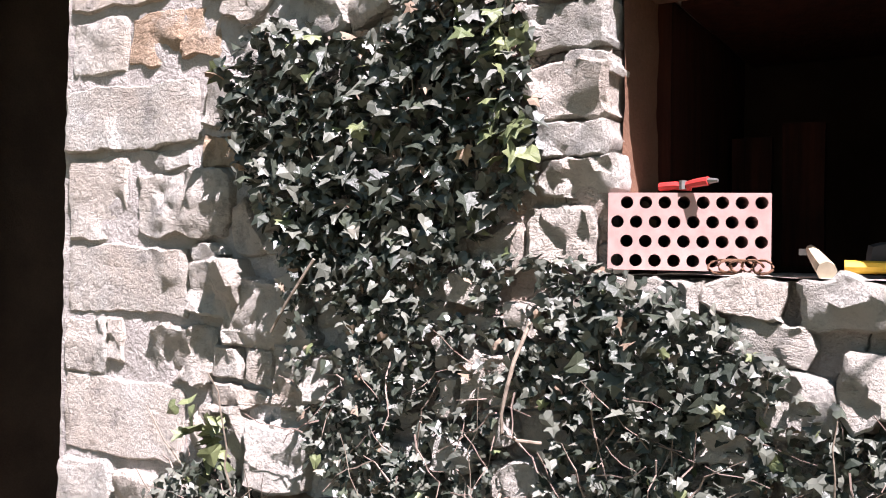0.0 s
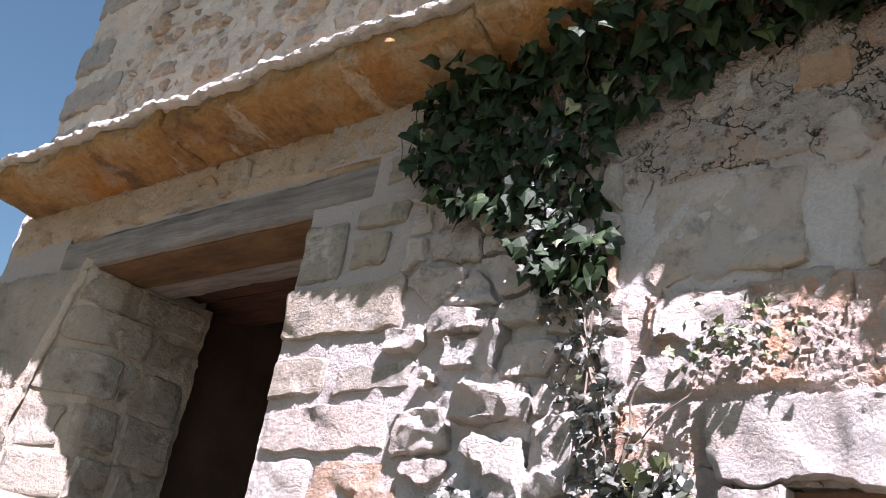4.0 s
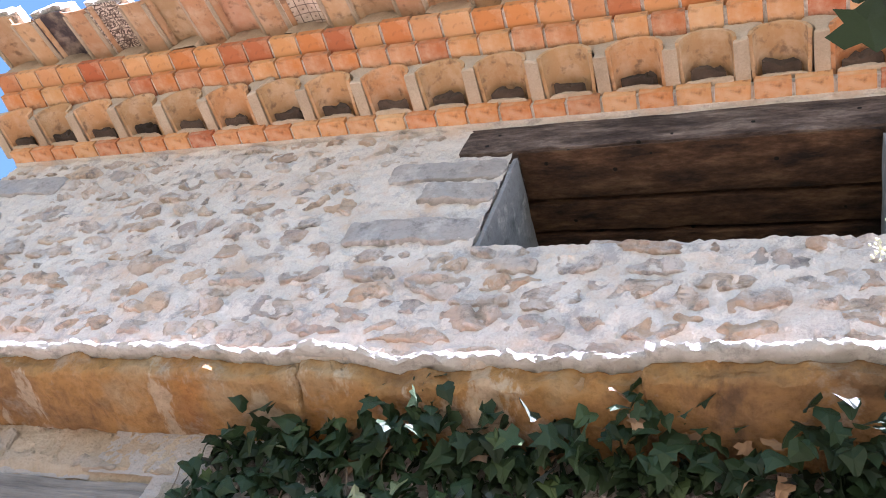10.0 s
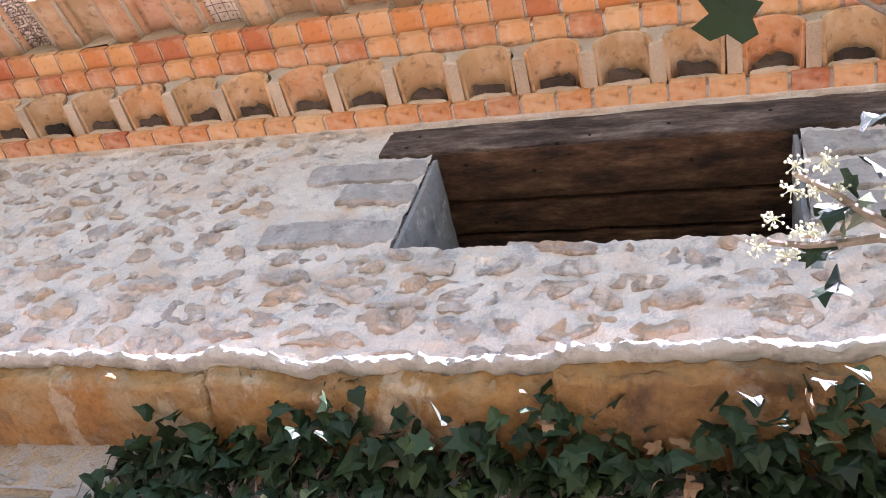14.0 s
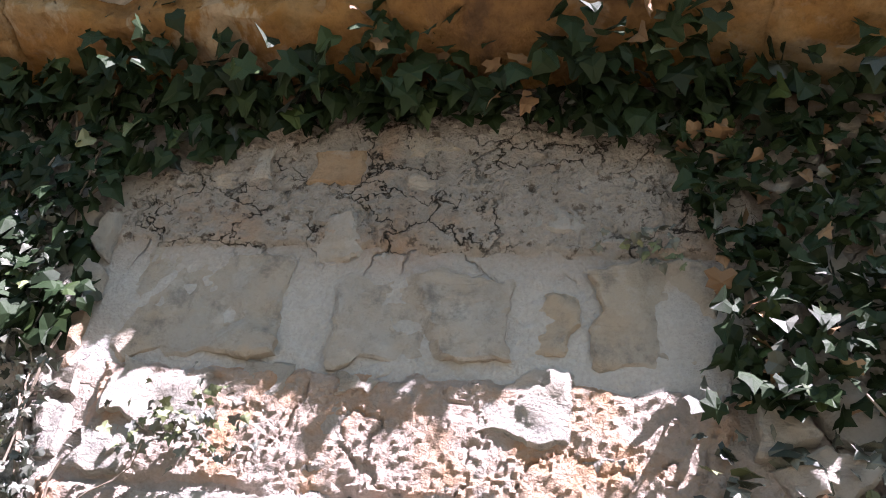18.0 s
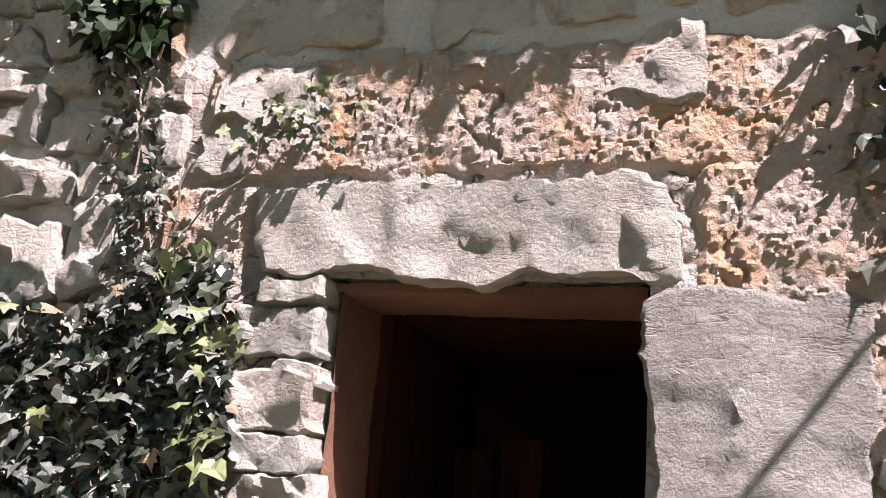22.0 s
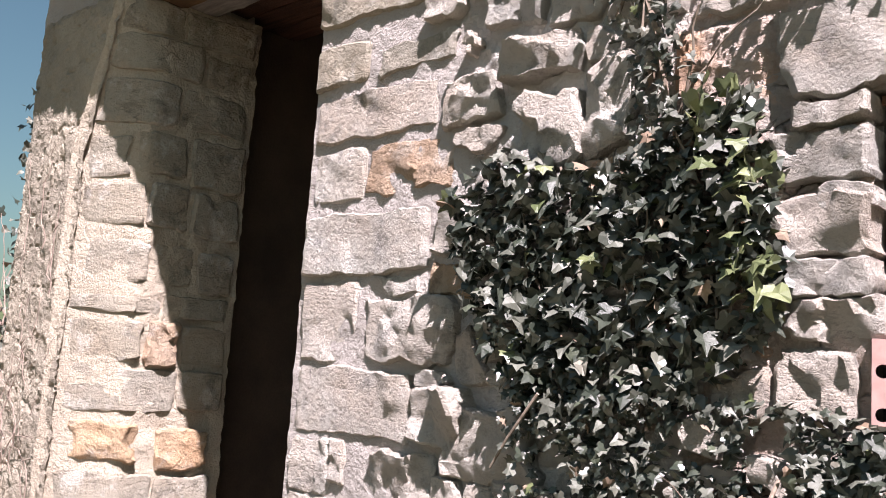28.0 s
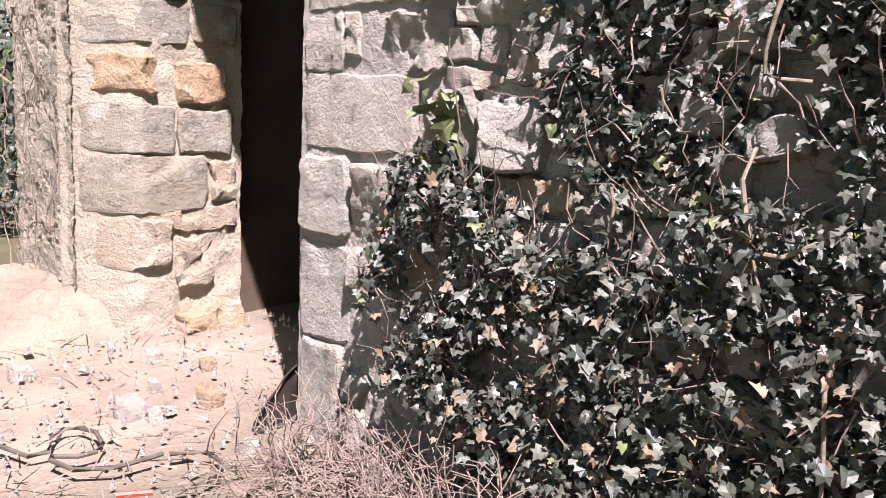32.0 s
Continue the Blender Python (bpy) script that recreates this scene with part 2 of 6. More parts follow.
def pier_mortar(nt, vec, rnd):
    """Grey lime on the pier, reddish crumbling earth round the window."""
    a, h1 = mortar_look((0.44, 0.42, 0.40), (0.53, 0.505, 0.48))(nt, vec, rnd)
    b, h2 = mortar_look((0.42, 0.35, 0.30), (0.48, 0.43, 0.39), 75)(nt, vec, rnd)
    red = noise_tex(nt, vec, 5, 4, 0.6)
    b = blend(nt, ramp(nt, red, [(0.5, (0, 0, 0)), (0.72, (0.6, 0.6, 0.6))]), b, (0.46, 0.28, 0.19))
    sep = nt.nodes.new("ShaderNodeSeparateXYZ")
    nt.links.new(vec, sep.inputs[0])
    wob = calc(nt, "MULTIPLY", noise_tex(nt, vec, 4, 4, 0.6), 0.5)
    k = ramp(nt, calc(nt, "ADD", calc(nt, "ADD", sep.outputs[0], wob), 1.0), [(0.78, (0, 0, 0)), (0.92, (1, 1, 1))])
    smooth_band = ramp(nt, calc(nt, "DIVIDE", sep.outputs[2], 2.2), [(0.705, (1, 1, 1)), (0.73, (0, 0, 0)), (0.79, (0, 0, 0)), (0.825, (1, 1, 1))])
    k = calc(nt, "MULTIPLY", k, smooth_band)
    warp = nt.nodes.new("ShaderNodeVectorMath")
    warp.operation = "ADD"
    nt.links.new(vec, warp.inputs[0])
    nz = nt.nodes.new("ShaderNodeTexNoise")
    nz.inputs["Scale"].default_value, nz.inputs["Detail"].default_value = 14, 4
    nt.links.new(vec, nz.inputs["Vector"])
    sc = nt.nodes.new("ShaderNodeVectorMath")
    sc.operation = "SCALE"
    sc.inputs["Scale"].default_value = 0.09
    nt.links.new(nz.outputs["Color"], sc.inputs[0])
    nt.links.new(sc.outputs[0], warp.inputs[1])
    cr = nt.nodes.new("ShaderNodeTexVoronoi")
    cr.feature = "DISTANCE_TO_EDGE"
    cr.inputs["Scale"].default_value = 8.5
    nt.links.new(warp.outputs[0], cr.inputs["Vector"])
    crack = ramp(nt, cr.outputs["Distance"], [(0.0, (1, 1, 1)), (0.022, (0, 0, 0))])
    part_of = ramp(nt, noise_tex(nt, vec, 6, 2), [(0.46, (0, 0, 0)), (0.56, (1, 1, 1))])
    crack = calc(nt, "MULTIPLY", calc(nt, "MULTIPLY", crack, part_of), k)
    side = ramp(nt, calc(nt, "ADD", calc(nt, "ADD", sep.outputs[0], calc(nt, "MULTIPLY", wob, 0.3)), 1.2), [(0.50, (0.75, 0.75, 0.75)), (0.68, (0, 0, 0))])
    a = blend(nt, side, a, (0.33, 0.295, 0.27))
    col = blend(nt, calc(nt, "MULTIPLY", crack, 0.85), blend(nt, k, a, b), (0.05, 0.04, 0.035))
    return col, calc(nt, "SUBTRACT", calc(nt, "ADD", h1, calc(nt, "MULTIPLY", h2, k)), crack)


M_PIER = material("pier_mortar", pier_mortar, 0.96, 1.0, 0.014)
M_MUD = material("brown_mud_plaster", mortar_look((0.10, 0.048, 0.028), (0.17, 0.09, 0.055), 40), 0.95, 0.6, 0.006)
# Plaster near black: the unlit room's darkness is put into the colour.
M_PLASTER = material("shade_dark_plaster", mortar_look((0.035, 0.022, 0.017), (0.06, 0.04, 0.03), 12), 0.95, 0.4, 0.006)


def slab_look(nt, vec, rnd):
    """Ochre limestone: broad orange, tan and beige patches, brown water stains, pale drip scars."""
    n = noise_tex(nt, vec, 3.2, 5, 0.6)
    col = ramp(nt, n, [(0.30, (0.11, 0.062, 0.03)), (0.42, (0.25, 0.14, 0.055)), (0.52, (0.34, 0.185, 0.06)), (0.60, (0.34, 0.225, 0.11)), (0.72, (0.42, 0.32, 0.20))])
    rust = noise_tex(nt, vec, 2.1, 4, 0.55)
    col = blend(nt, ramp(nt, rust, [(0.55, (0, 0, 0)), (0.66, (0.8, 0.8, 0.8))]), col, (0.36, 0.15, 0.03))
    mp = nt.nodes.new("ShaderNodeMapping")
    mp.inputs["Scale"].default_value = (5, 1.8, 3)
    mp.inputs["Rotation"].default_value = (0, 0, 0.7)
    nt.links.new(vec, mp.inputs["Vector"])
    drip = noise_tex(nt, mp.outputs[0], 1.5, 6, 0.65)
    col = blend(nt, ramp(nt, drip, [(0.33, (0.75, 0.75, 0.75)), (0.42, (0, 0, 0))]), col, (0.10, 0.06, 0.035))
    col = blend(nt, ramp(nt, drip, [(0.60, (0, 0, 0)), (0.64, (0.6, 0.6, 0.6))]), col, (0.50, 0.42, 0.31))
    grey = noise_tex(nt, vec, 7, 6, 0.7)
    col = blend(nt, ramp(nt, grey, [(0.55, (0, 0, 0)), (0.65, (0.55, 0.55, 0.55))]), col, (0.36, 0.31, 0.25))
    g = noise_tex(nt, vec, 55, 7, 0.7)
    col = blend(nt, 0.6, col, ramp(nt, g, [(0.3, (0.45, 0.42, 0.38)), (0.55, (1, 1, 1))]), "MULTIPLY")
    return col, calc(nt, "ADD", g, calc(nt, "MULTIPLY", noise_tex(nt, vec, 14, 5, 0.6), 1.5))


M_SLAB = material("stained_ledge_stone", slab_look, 0.94, 1.0, 0.014)


def wood_look(a, b, axis=(2, 40, 40)):
    def build(nt, vec, rnd):
        mp = nt.nodes.new("ShaderNodeMapping")
        mp.inputs["Scale"].default_value = axis
        nt.links.new(vec, mp.inputs["Vector"])
        g = noise_tex(nt, mp.outputs[0], 1.5, 6, 0.65)
        n = noise_tex(nt, vec, 6, 4)
        col = ramp(nt, g, [(0.3, a), (0.7, b)])
        col = blend(nt, ramp(nt, n, [(0.4, (0, 0, 0)), (0.7, (0.6, 0.6, 0.6))]), col, tuple(x * 0.55 for x in a))
        return col, g
    return build


M_OLDWOOD = material("old_beam_wood", wood_look((0.03, 0.013, 0.009), (0.14, 0.065, 0.04)), 0.85, 1.0, 0.016)


def rotten_look(dark, mid, light):
    """Old beam with black rot, paler worn fibres and worm holes."""
    def build(nt, vec, rnd):
        mp = nt.nodes.new("ShaderNodeMapping")
        mp.inputs["Scale"].default_value = (3, 9, 11)
        nt.links.new(vec, mp.inputs["Vector"])
        blot = noise_tex(nt, mp.outputs[0], 1.6, 8, 0.72)
        col = ramp(nt, blot, [(0.38, dark), (0.52, mid), (0.66, light)])
        fib = noise_tex(nt, mp.outputs[0], 7, 6, 0.7)
        col = blend(nt, 0.7, col, ramp(nt, fib, [(0.35, (0.35, 0.33, 0.3)), (0.6, (1, 1, 1))]), "MULTIPLY")
        vo = nt.nodes.new("ShaderNodeTexVoronoi")
        vo.inputs["Scale"].default_value = 13
        nt.links.new(vec, vo.inputs["Vector"])
        hole = calc(nt, "LESS_THAN", vo.outputs["Distance"], 0.085)
        return blend(nt, hole, col, (0.004, 0.003, 0.002)), calc(nt, "SUBTRACT", calc(nt, "ADD", fib, blot), calc(nt, "MULTIPLY", hole, 2.0))
    return build


M_BEAM = material("rotten_brown_beam_wood", rotten_look((0.016, 0.009, 0.006), (0.075, 0.038, 0.018), (0.15, 0.09, 0.045)), 0.9, 1.0, 0.014)
M_GREYWOOD = material("weathered_wood", rotten_look((0.035, 0.024, 0.019), (0.11, 0.08, 0.065), (0.25, 0.20, 0.165)), 0.92, 1.0, 0.016)
# Room lining brown is lowered too, standing in for indoor shade.
M_LINING = material("shade_toned_room_plaster", mortar_look((0.065, 0.046, 0.036), (0.11, 0.077, 0.058), 12), 0.95, 0.5, 0.006)
M_LINTEL = material("bleached_grey_lintel", wood_look((0.12, 0.108, 0.098), (0.28, 0.255, 0.23), (3, 30, 30)), 0.92, 1.0, 0.012)
# Ochre board; its tone is also lowered against bounce light underneath.
M_SOFFIT = material("shade_toned_ochre_soffit", wood_look((0.045, 0.025, 0.013), (0.17, 0.10, 0.045), (3, 12, 12)), 0.92, 0.8, 0.010)


def granule_look(nt, vec, rnd):
    """Pale granular lime with rust patches; pits and shrinkage cracks carry painted shade."""
    col, h = mortar_look((0.45, 0.40, 0.355), (0.58, 0.52, 0.465), 110)(nt, vec, rnd)
    rust = noise_tex(nt, vec, 5, 5, 0.6)
    col = blend(nt, ramp(nt, rust, [(0.52, (0, 0, 0)), (0.66, (0.7, 0.7, 0.7))]), col, (0.50, 0.30, 0.18))
    pit = noise_tex(nt, vec, 55, 5, 0.7)
    # low grain coloured dark, as shade in the pits that soft light leaves out
    col = blend(nt, ramp(nt, pit, [(0.36, (0.85, 0.85, 0.85)), (0.44, (0, 0, 0))]), col, (0.13, 0.10, 0.08))
    nz = nt.nodes.new("ShaderNodeTexNoise")
    nz.inputs["Scale"].default_value, nz.inputs["Detail"].default_value = 34, 6
    nt.links.new(vec, nz.inputs["Vector"])
    sc = nt.nodes.new("ShaderNodeVectorMath")
    sc.operation = "MULTIPLY_ADD"
    sc.inputs[1].default_value = (0.075, 0.075, 0.075)
    nt.links.new(nz.outputs["Color"], sc.inputs[0])
    nt.links.new(vec, sc.inputs[2])
    low = nt.nodes.new("ShaderNodeMapping")
    low.inputs["Scale"].default_value = (1, 1, 1.9)
    nt.links.new(sc.outputs[0], low.inputs["Vector"])
    cr = nt.nodes.new("ShaderNodeTexVoronoi")
    cr.feature = "DISTANCE_TO_EDGE"
    cr.inputs["Scale"].default_value = 7.5
    nt.links.new(low.outputs[0], cr.inputs["Vector"])
    crack = ramp(nt, cr.outputs["Distance"], [(0.0, (1, 1, 1)), (0.010, (0.7, 0.7, 0.7)), (0.022, (0, 0, 0))])
    some = ramp(nt, noise_tex(nt, vec, 5, 3), [(0.42, (0, 0, 0)), (0.52, (1, 1, 1))])
    crack = calc(nt, "MULTIPLY", crack, some)
    return blend(nt, crack, col, (0.035, 0.028, 0.022)), calc(nt, "SUBTRACT", calc(nt, "ADD", h, pit), calc(nt, "MULTIPLY", crack, 2.0))


M_GRANULE = material("granular_cracked_lime", granule_look, 0.97, 1.0, 0.014)
M_MOUND = material("fallen_plaster_earth", mortar_look((0.25, 0.205, 0.155), (0.34, 0.285, 0.22), 40), 0.97, 1.0, 0.012)
M_SLATE = material("blue_grey_slate", stone_look([(0.17, 0.18, 0.19), (0.21, 0.215, 0.22)], (0.30, 0.30, 0.30), 0.5, 40), 0.9, 0.8, 0.010)
# Near-white stone: the sun on the ledge rim is put into its colour.
M_CRUST = material("sunlit_tone_crust", stone_look([(0.60, 0.57, 0.52), (0.56, 0.54, 0.50)], (0.40, 0.36, 0.30), 0.5, 50), 0.95, 1.0, 0.012)
M_ROUGHFACE = material("weathered_lime_crust", mortar_look((0.29, 0.255, 0.205), (0.43, 0.375, 0.30), 55), 0.97, 1.0, 0.016)
# Red wood with its tone lowered to keep the unlit recess black.
M_REDWOOD = material("shade_dark_red_wood", wood_look((0.012, 0.004, 0.003), (0.05, 0.015, 0.008), (40, 40, 2)), 0.85, 0.6, 0.004, 0.1)


def clay_look(palette):
    def build(nt, vec, rnd):
        base = ramp(nt, rnd, [(i / (len(palette) - 1), c) for i, c in enumerate(palette)])
        n = noise_tex(nt, vec, 14, 5, 0.65)
        base = blend(nt, ramp(nt, n, [(0.45, (0, 0, 0)), (0.75, (0.55, 0.55, 0.55))]), base, (0.58, 0.46, 0.33))
        d = noise_tex(nt, vec, 30, 4)
        base = blend(nt, ramp(nt, d, [(0.55, (0, 0, 0)), (0.70, (0.65, 0.65, 0.65))]), base, (0.10, 0.06, 0.04))
        return base, noise_tex(nt, vec, 60, 5, 0.6)
    return build


M_CLAY = material("terracotta_brick", clay_look([(0.41, 0.15, 0.045), (0.47, 0.20, 0.06), (0.46, 0.25, 0.10), (0.33, 0.095, 0.035), (0.52, 0.31, 0.14), (0.43, 0.16, 0.05), (0.50, 0.27, 0.11)]), 0.88, 0.5, 0.005)
M_ARCHTILE = material("dirty_arch_tile", clay_look([(0.40, 0.25, 0.12), (0.34, 0.21, 0.10), (0.44, 0.26, 0.12), (0.46, 0.20, 0.075)]), 0.9, 0.6, 0.006)
M_ARCH = material("flush_arch_stone", stone_look([(0.43, 0.41, 0.385), (0.45, 0.425, 0.40), (0.40, 0.375, 0.34), (0.45, 0.395, 0.33)], (0.50, 0.39, 0.28), 0.7, 28, 0.10), 0.92, 1.0, 0.012)
M_TILE = material("terracotta_roof_tile", clay_look([(0.44, 0.21, 0.11), (0.47, 0.31, 0.16), (0.36, 0.17, 0.09), (0.40, 0.29, 0.16), (0.50, 0.27, 0.16), (0.33, 0.24, 0.12)]), 0.85, 0.6, 0.006)


def ground_look(nt, vec, rnd):
    """Pale trodden earth by the house; further off scrub and dry grass, kept dark to cut bounce light."""
    near, h = mortar_look((0.23, 0.18, 0.145), (0.33, 0.265, 0.21), 25)(nt, vec, rnd)
    # outer tone chosen dark so less light bounces onto the shaded walls
    far_col = ramp(nt, noise_tex(nt, vec, 1.3, 6, 0.7), [(0.35, (0.045, 0.055, 0.025)), (0.65, (0.13, 0.105, 0.065))])
    dist = nt.nodes.new("ShaderNodeVectorMath")
    dist.operation = "DISTANCE"
    dist.inputs[1].default_value = (-2.0, -0.2, 0)
    nt.links.new(vec, dist.inputs[0])
    q = calc(nt, "ADD", calc(nt, "MULTIPLY", dist.outputs["Value"], 0.17), calc(nt, "MULTIPLY", noise_tex(nt, vec, 0.9, 4), 0.2))
    return blend(nt, ramp(nt, q, [(0.20, (0, 0, 0)), (0.31, (1, 1, 1))]), near, far_col), h


M_GROUND = material("dusty_ground", ground_look, 0.97, 0.7, 0.02)


# ---- geometry helpers ----
from mathutils.geometry import delaunay_2d_cdt


def empty_thing(name, label, category, at=(0, 0, 0), group="", kind=""):
    ob = new(name)
    ob.location = at
    ob.empty_display_size = 0.05
    return tagged(ob, label, category, group, kind)


def part(name, bm, mat, parent=None, label="", smooth=False):
    me = bpy.data.meshes.new(name)
    bm.normal_update()
    bm.to_mesh(me)
    bm.free()
    me.materials.append(mat)
    if smooth:
        me.polygons.foreach_set("use_smooth", [True] * len(me.polygons))
        me.set_sharp_from_angle(angle=radians(32))
    ob = new(name, me)
    if parent is not None:
        ob.parent = parent
        ob.matrix_parent_inverse = Matrix.Translation(-parent.location)
    if label:
        ob["label"] = label
    return ob


def add_box(bm, x0, y0, z0, x1, y1, z1):
    v = [bm.verts.new(p) for p in ((x0, y0, z0), (x1, y0, z0), (x1, y1, z0), (x0, y1, z0), (x0, y0, z1), (x1, y0, z1), (x1, y1, z1), (x0, y1, z1))]
    for f in ((3, 2, 1, 0), (4, 5, 6, 7), (0, 1, 5, 4), (1, 2, 6, 5), (2, 3, 7, 6), (3, 0, 4, 7)):
        bm.faces.new([v[i] for i in f])


def box(x0, y0, z0, x1, y1, z1, bevel=0.0):
    bm = bmesh.new()
    add_box(bm, x0, y0, z0, x1, y1, z1)
    if bevel:
        bmesh.ops.bevel(bm, geom=bm.edges[:], offset=bevel, segments=2, affect="EDGES")
    return bm


def rough_box(x0, y0, z0, x1, y1, z1, cell, amp, freq=8.0, seed=0, bevel=0.006):
    """A box with worn, uneven faces."""
    bm = box(x0, y0, z0, x1, y1, z1)
    for axis, (a, b) in enumerate(((x0, x1), (y0, y1), (z0, z1))):
        n = max(1, min(90, int((b - a) / cell)))
        for k in range(1, n):
            co = [0, 0, 0]
            no = [0, 0, 0]
            co[axis], no[axis] = a + (b - a) * k / n, 1
            bmesh.ops.bisect_plane(bm, geom=bm.verts[:] + bm.edges[:] + bm.faces[:], plane_co=co, plane_no=no)
    c = Vector(((x0 + x1) / 2, (y0 + y1) / 2, (z0 + z1) / 2))
    h = Vector(((x1 - x0) / 2, (y1 - y0) / 2, (z1 - z0) / 2))
    for v in bm.verts:
        d = v.co - c
        edge = sum(abs(d[i]) > h[i] - 1e-5 for i in range(3))
        p = v.co * freq + Vector((seed * 3.1, seed * 1.7, 0))
        n = noise.noise_vector(p) * 0.6 + noise.noise_vector(p * 2.7) * 0.4
        v.co += n * amp
        if edge > 1:
            v.co -= Vector([math.copysign(bevel, d[i]) if abs(d[i]) > h[i] - 1e-5 else 0 for i in range(3)])
    return bm


WALL = lambda u, v, n: Vector((u, -n, v))


def outline_rect(x0, z0, x1, z1, rng, wob=0.008):
    """A four-sided outline with broken edges and small corner cuts, counter-clockwise."""
    w, h = x1 - x0, z1 - z0
    j = lambda: rng.uniform(-wob, wob)
    cut = lambda: rng.uniform(0.02, 0.11) * min(w, h)
    pts = []
    for (ax, az), (bx, bz) in (((x0, z0), (x1, z0)), ((x1, z0), (x1, z1)), ((x1, z1), (x0, z1)), ((x0, z1), (x0, z0))):
        l = math.hypot(bx - ax, bz - az)
        c0, c1 = cut() / l, 1 - cut() / l
        n = max(2, int(l / 0.05))
        for k in range(n + 1):
            q = c0 + (c1 - c0) * k / n
            pts.append((ax + (bx - ax) * q + j() * (az != bz), az + (bz - az) * q + j() * (az == bz)))
    return pts


def stone_mesh(poly, place, proud=0.03, back=-0.03, rng=random, cell=0.010, rough=0.35, facets=3, wob=0.004, flat=False):
    """A hewn or broken stone: its outline in the wall's plane, its face proud of it, split into chipped facets and roughened."""
    n = len(poly)
    per = [math.dist(poly[i], poly[(i + 1) % n]) for i in range(n)]
    total = sum(per)
    count = max(16, min(110, int(total / cell)))
    cx = sum(p[0] for p in poly) / n
    cy = sum(p[1] for p in poly) / n
    off = Vector((rng.uniform(0, 50), rng.uniform(0, 50), rng.uniform(0, 50)))
    ring = []
    for k in range(count):
        s, i = total * k / count, 0
        while s > per[i] and i < n - 1:
            s -= per[i]
            i += 1
        a, b = poly[i], poly[(i + 1) % n]
        q = s / max(per[i], 1e-6)
        x, y = a[0] + (b[0] - a[0]) * q, a[1] + (b[1] - a[1]) * q
        nv = noise.noise_vector(Vector((x, y, 0)) * 34 + off) + noise.noise_vector(Vector((x, y, 0)) * 95 + off) * 0.6
        ring.append((x + nv.x * wob, y + nv.y * wob))
    lo = (min(p[0] for p in ring), min(p[1] for p in ring))
    hi = (max(p[0] for p in ring), max(p[1] for p in ring))
    size = math.sqrt(max(1e-5, (hi[0] - lo[0]) * (hi[1] - lo[1])))
    inset = 1 - min(0.12, 0.006 / size * 2)
    inner = [(cx + (x - cx) * inset, cy + (y - cy) * inset) for x, y in ring]
    tight = [(cx + (x - cx) * (inset - 0.06), cy + (y - cy) * (inset - 0.06)) for x, y in ring]
    step = max(cell * 0.9, size / 26)
    ease = min(1.0, 0.11 / size)
    pts = [Vector(p) for p in inner]
    y = lo[1]
    while y < hi[1]:
        x = lo[0]
        while x < hi[0]:
            u, v = x + rng.uniform(-0.4, 0.4) * step, y + rng.uniform(-0.4, 0.4) * step
            if inside(tight, u, v):
                pts.append(Vector((u, v)))
            x += step
        y += step
    made = delaunay_2d_cdt(pts, [], [list(range(count))], 1, 1e-6)
    chips = [(rng.uniform(lo[0], hi[0]), rng.uniform(lo[1], hi[1]), rng.gauss(0, 0.3) * rough * ease, rng.gauss(0, 0.3) * rough * ease, rng.uniform(-0.5, 0.4) * rough * min(size, 0.15) * 0.3) for _ in range(max(1, facets * 2))]

    def height(u, v):
        z = proud
        if facets:
            near = sorted(chips, key=lambda c: (c[0] - u) ** 2 + (c[1] - v) ** 2)[:2]
            vals = [c[4] + c[2] * (u - c[0]) + c[3] * (v - c[1]) for c in near]
            dist = [math.hypot(c[0] - u, c[1] - v) + 1e-5 for c in near]
            k = 0.5 if len(near) < 2 else max(0.0, min(1.0, 0.5 + (dist[0] - dist[1]) / (0.12 * size)))
            z += vals[0] * (1 - k) + vals[-1] * k
        p = Vector((u, v, 0)) * 15 + off
        ridge = 0.4 - abs(noise.noise(p * 1.4 + Vector((7, 3, 1))))
        z += (noise.noise(p) * 0.35 + ridge * 0.5 + noise.noise(p * 2.9) * 0.4 + (0.35 - abs(noise.noise(p * 5.3))) * 0.45 + noise.noise(p * 9.1) * 0.25) * rough * min(size, 0.14) * 0.085
        return max(min(z, proud * 1.9 + 0.004), proud * 0.3)
    bm = bmesh.new()
    face = [bm.verts.new(place(p.x, p.y, height(p.x, p.y))) for p in made[0]]
    for f in made[2]:
        try:
            bm.faces.new([face[i] for i in f])
        except ValueError:
            pass
    index = {}
    for new_i, olds in enumerate(made[3]):
        for o in olds:
            index[o] = new_i
    base = [bm.verts.new(place(x, y, back)) for x, y in ring]
    edge = [bm.verts.new(place(x, y, max(0.002, height(x, y) - min(0.006, proud * 0.5)))) for x, y in ring]
    for i in range(count):
        k = (i + 1) % count
        bm.faces.new((base[i], base[k], edge[k], edge[i]))
        if i in index and k in index and index[i] != index[k]:
            try:
                bm.faces.new((edge[i], edge[k], face[index[k]], face[index[i]]))
            except ValueError:
                pass
    return bm


def inside(poly, x, z):
    hit = False
    for i in range(len(poly)):
        (ax, az), (bx, bz) = poly[i], poly[i - 1]
        if (az > z) != (bz > z) and x < (bx - ax) * (z - az) / (bz - az) + ax:
            hit = not hit
    return hit


def rounded(poly, times=2):
    for _ in range(times):
        out = []
        for i in range(len(poly)):
            (ax, ay), (bx, by) = poly[i], poly[(i + 1) % len(poly)]
            out += [(ax * 0.75 + bx * 0.25, ay * 0.75 + by * 0.25), (ax * 0.25 + bx * 0.75, ay * 0.25 + by * 0.75)]
        poly = out
    return poly


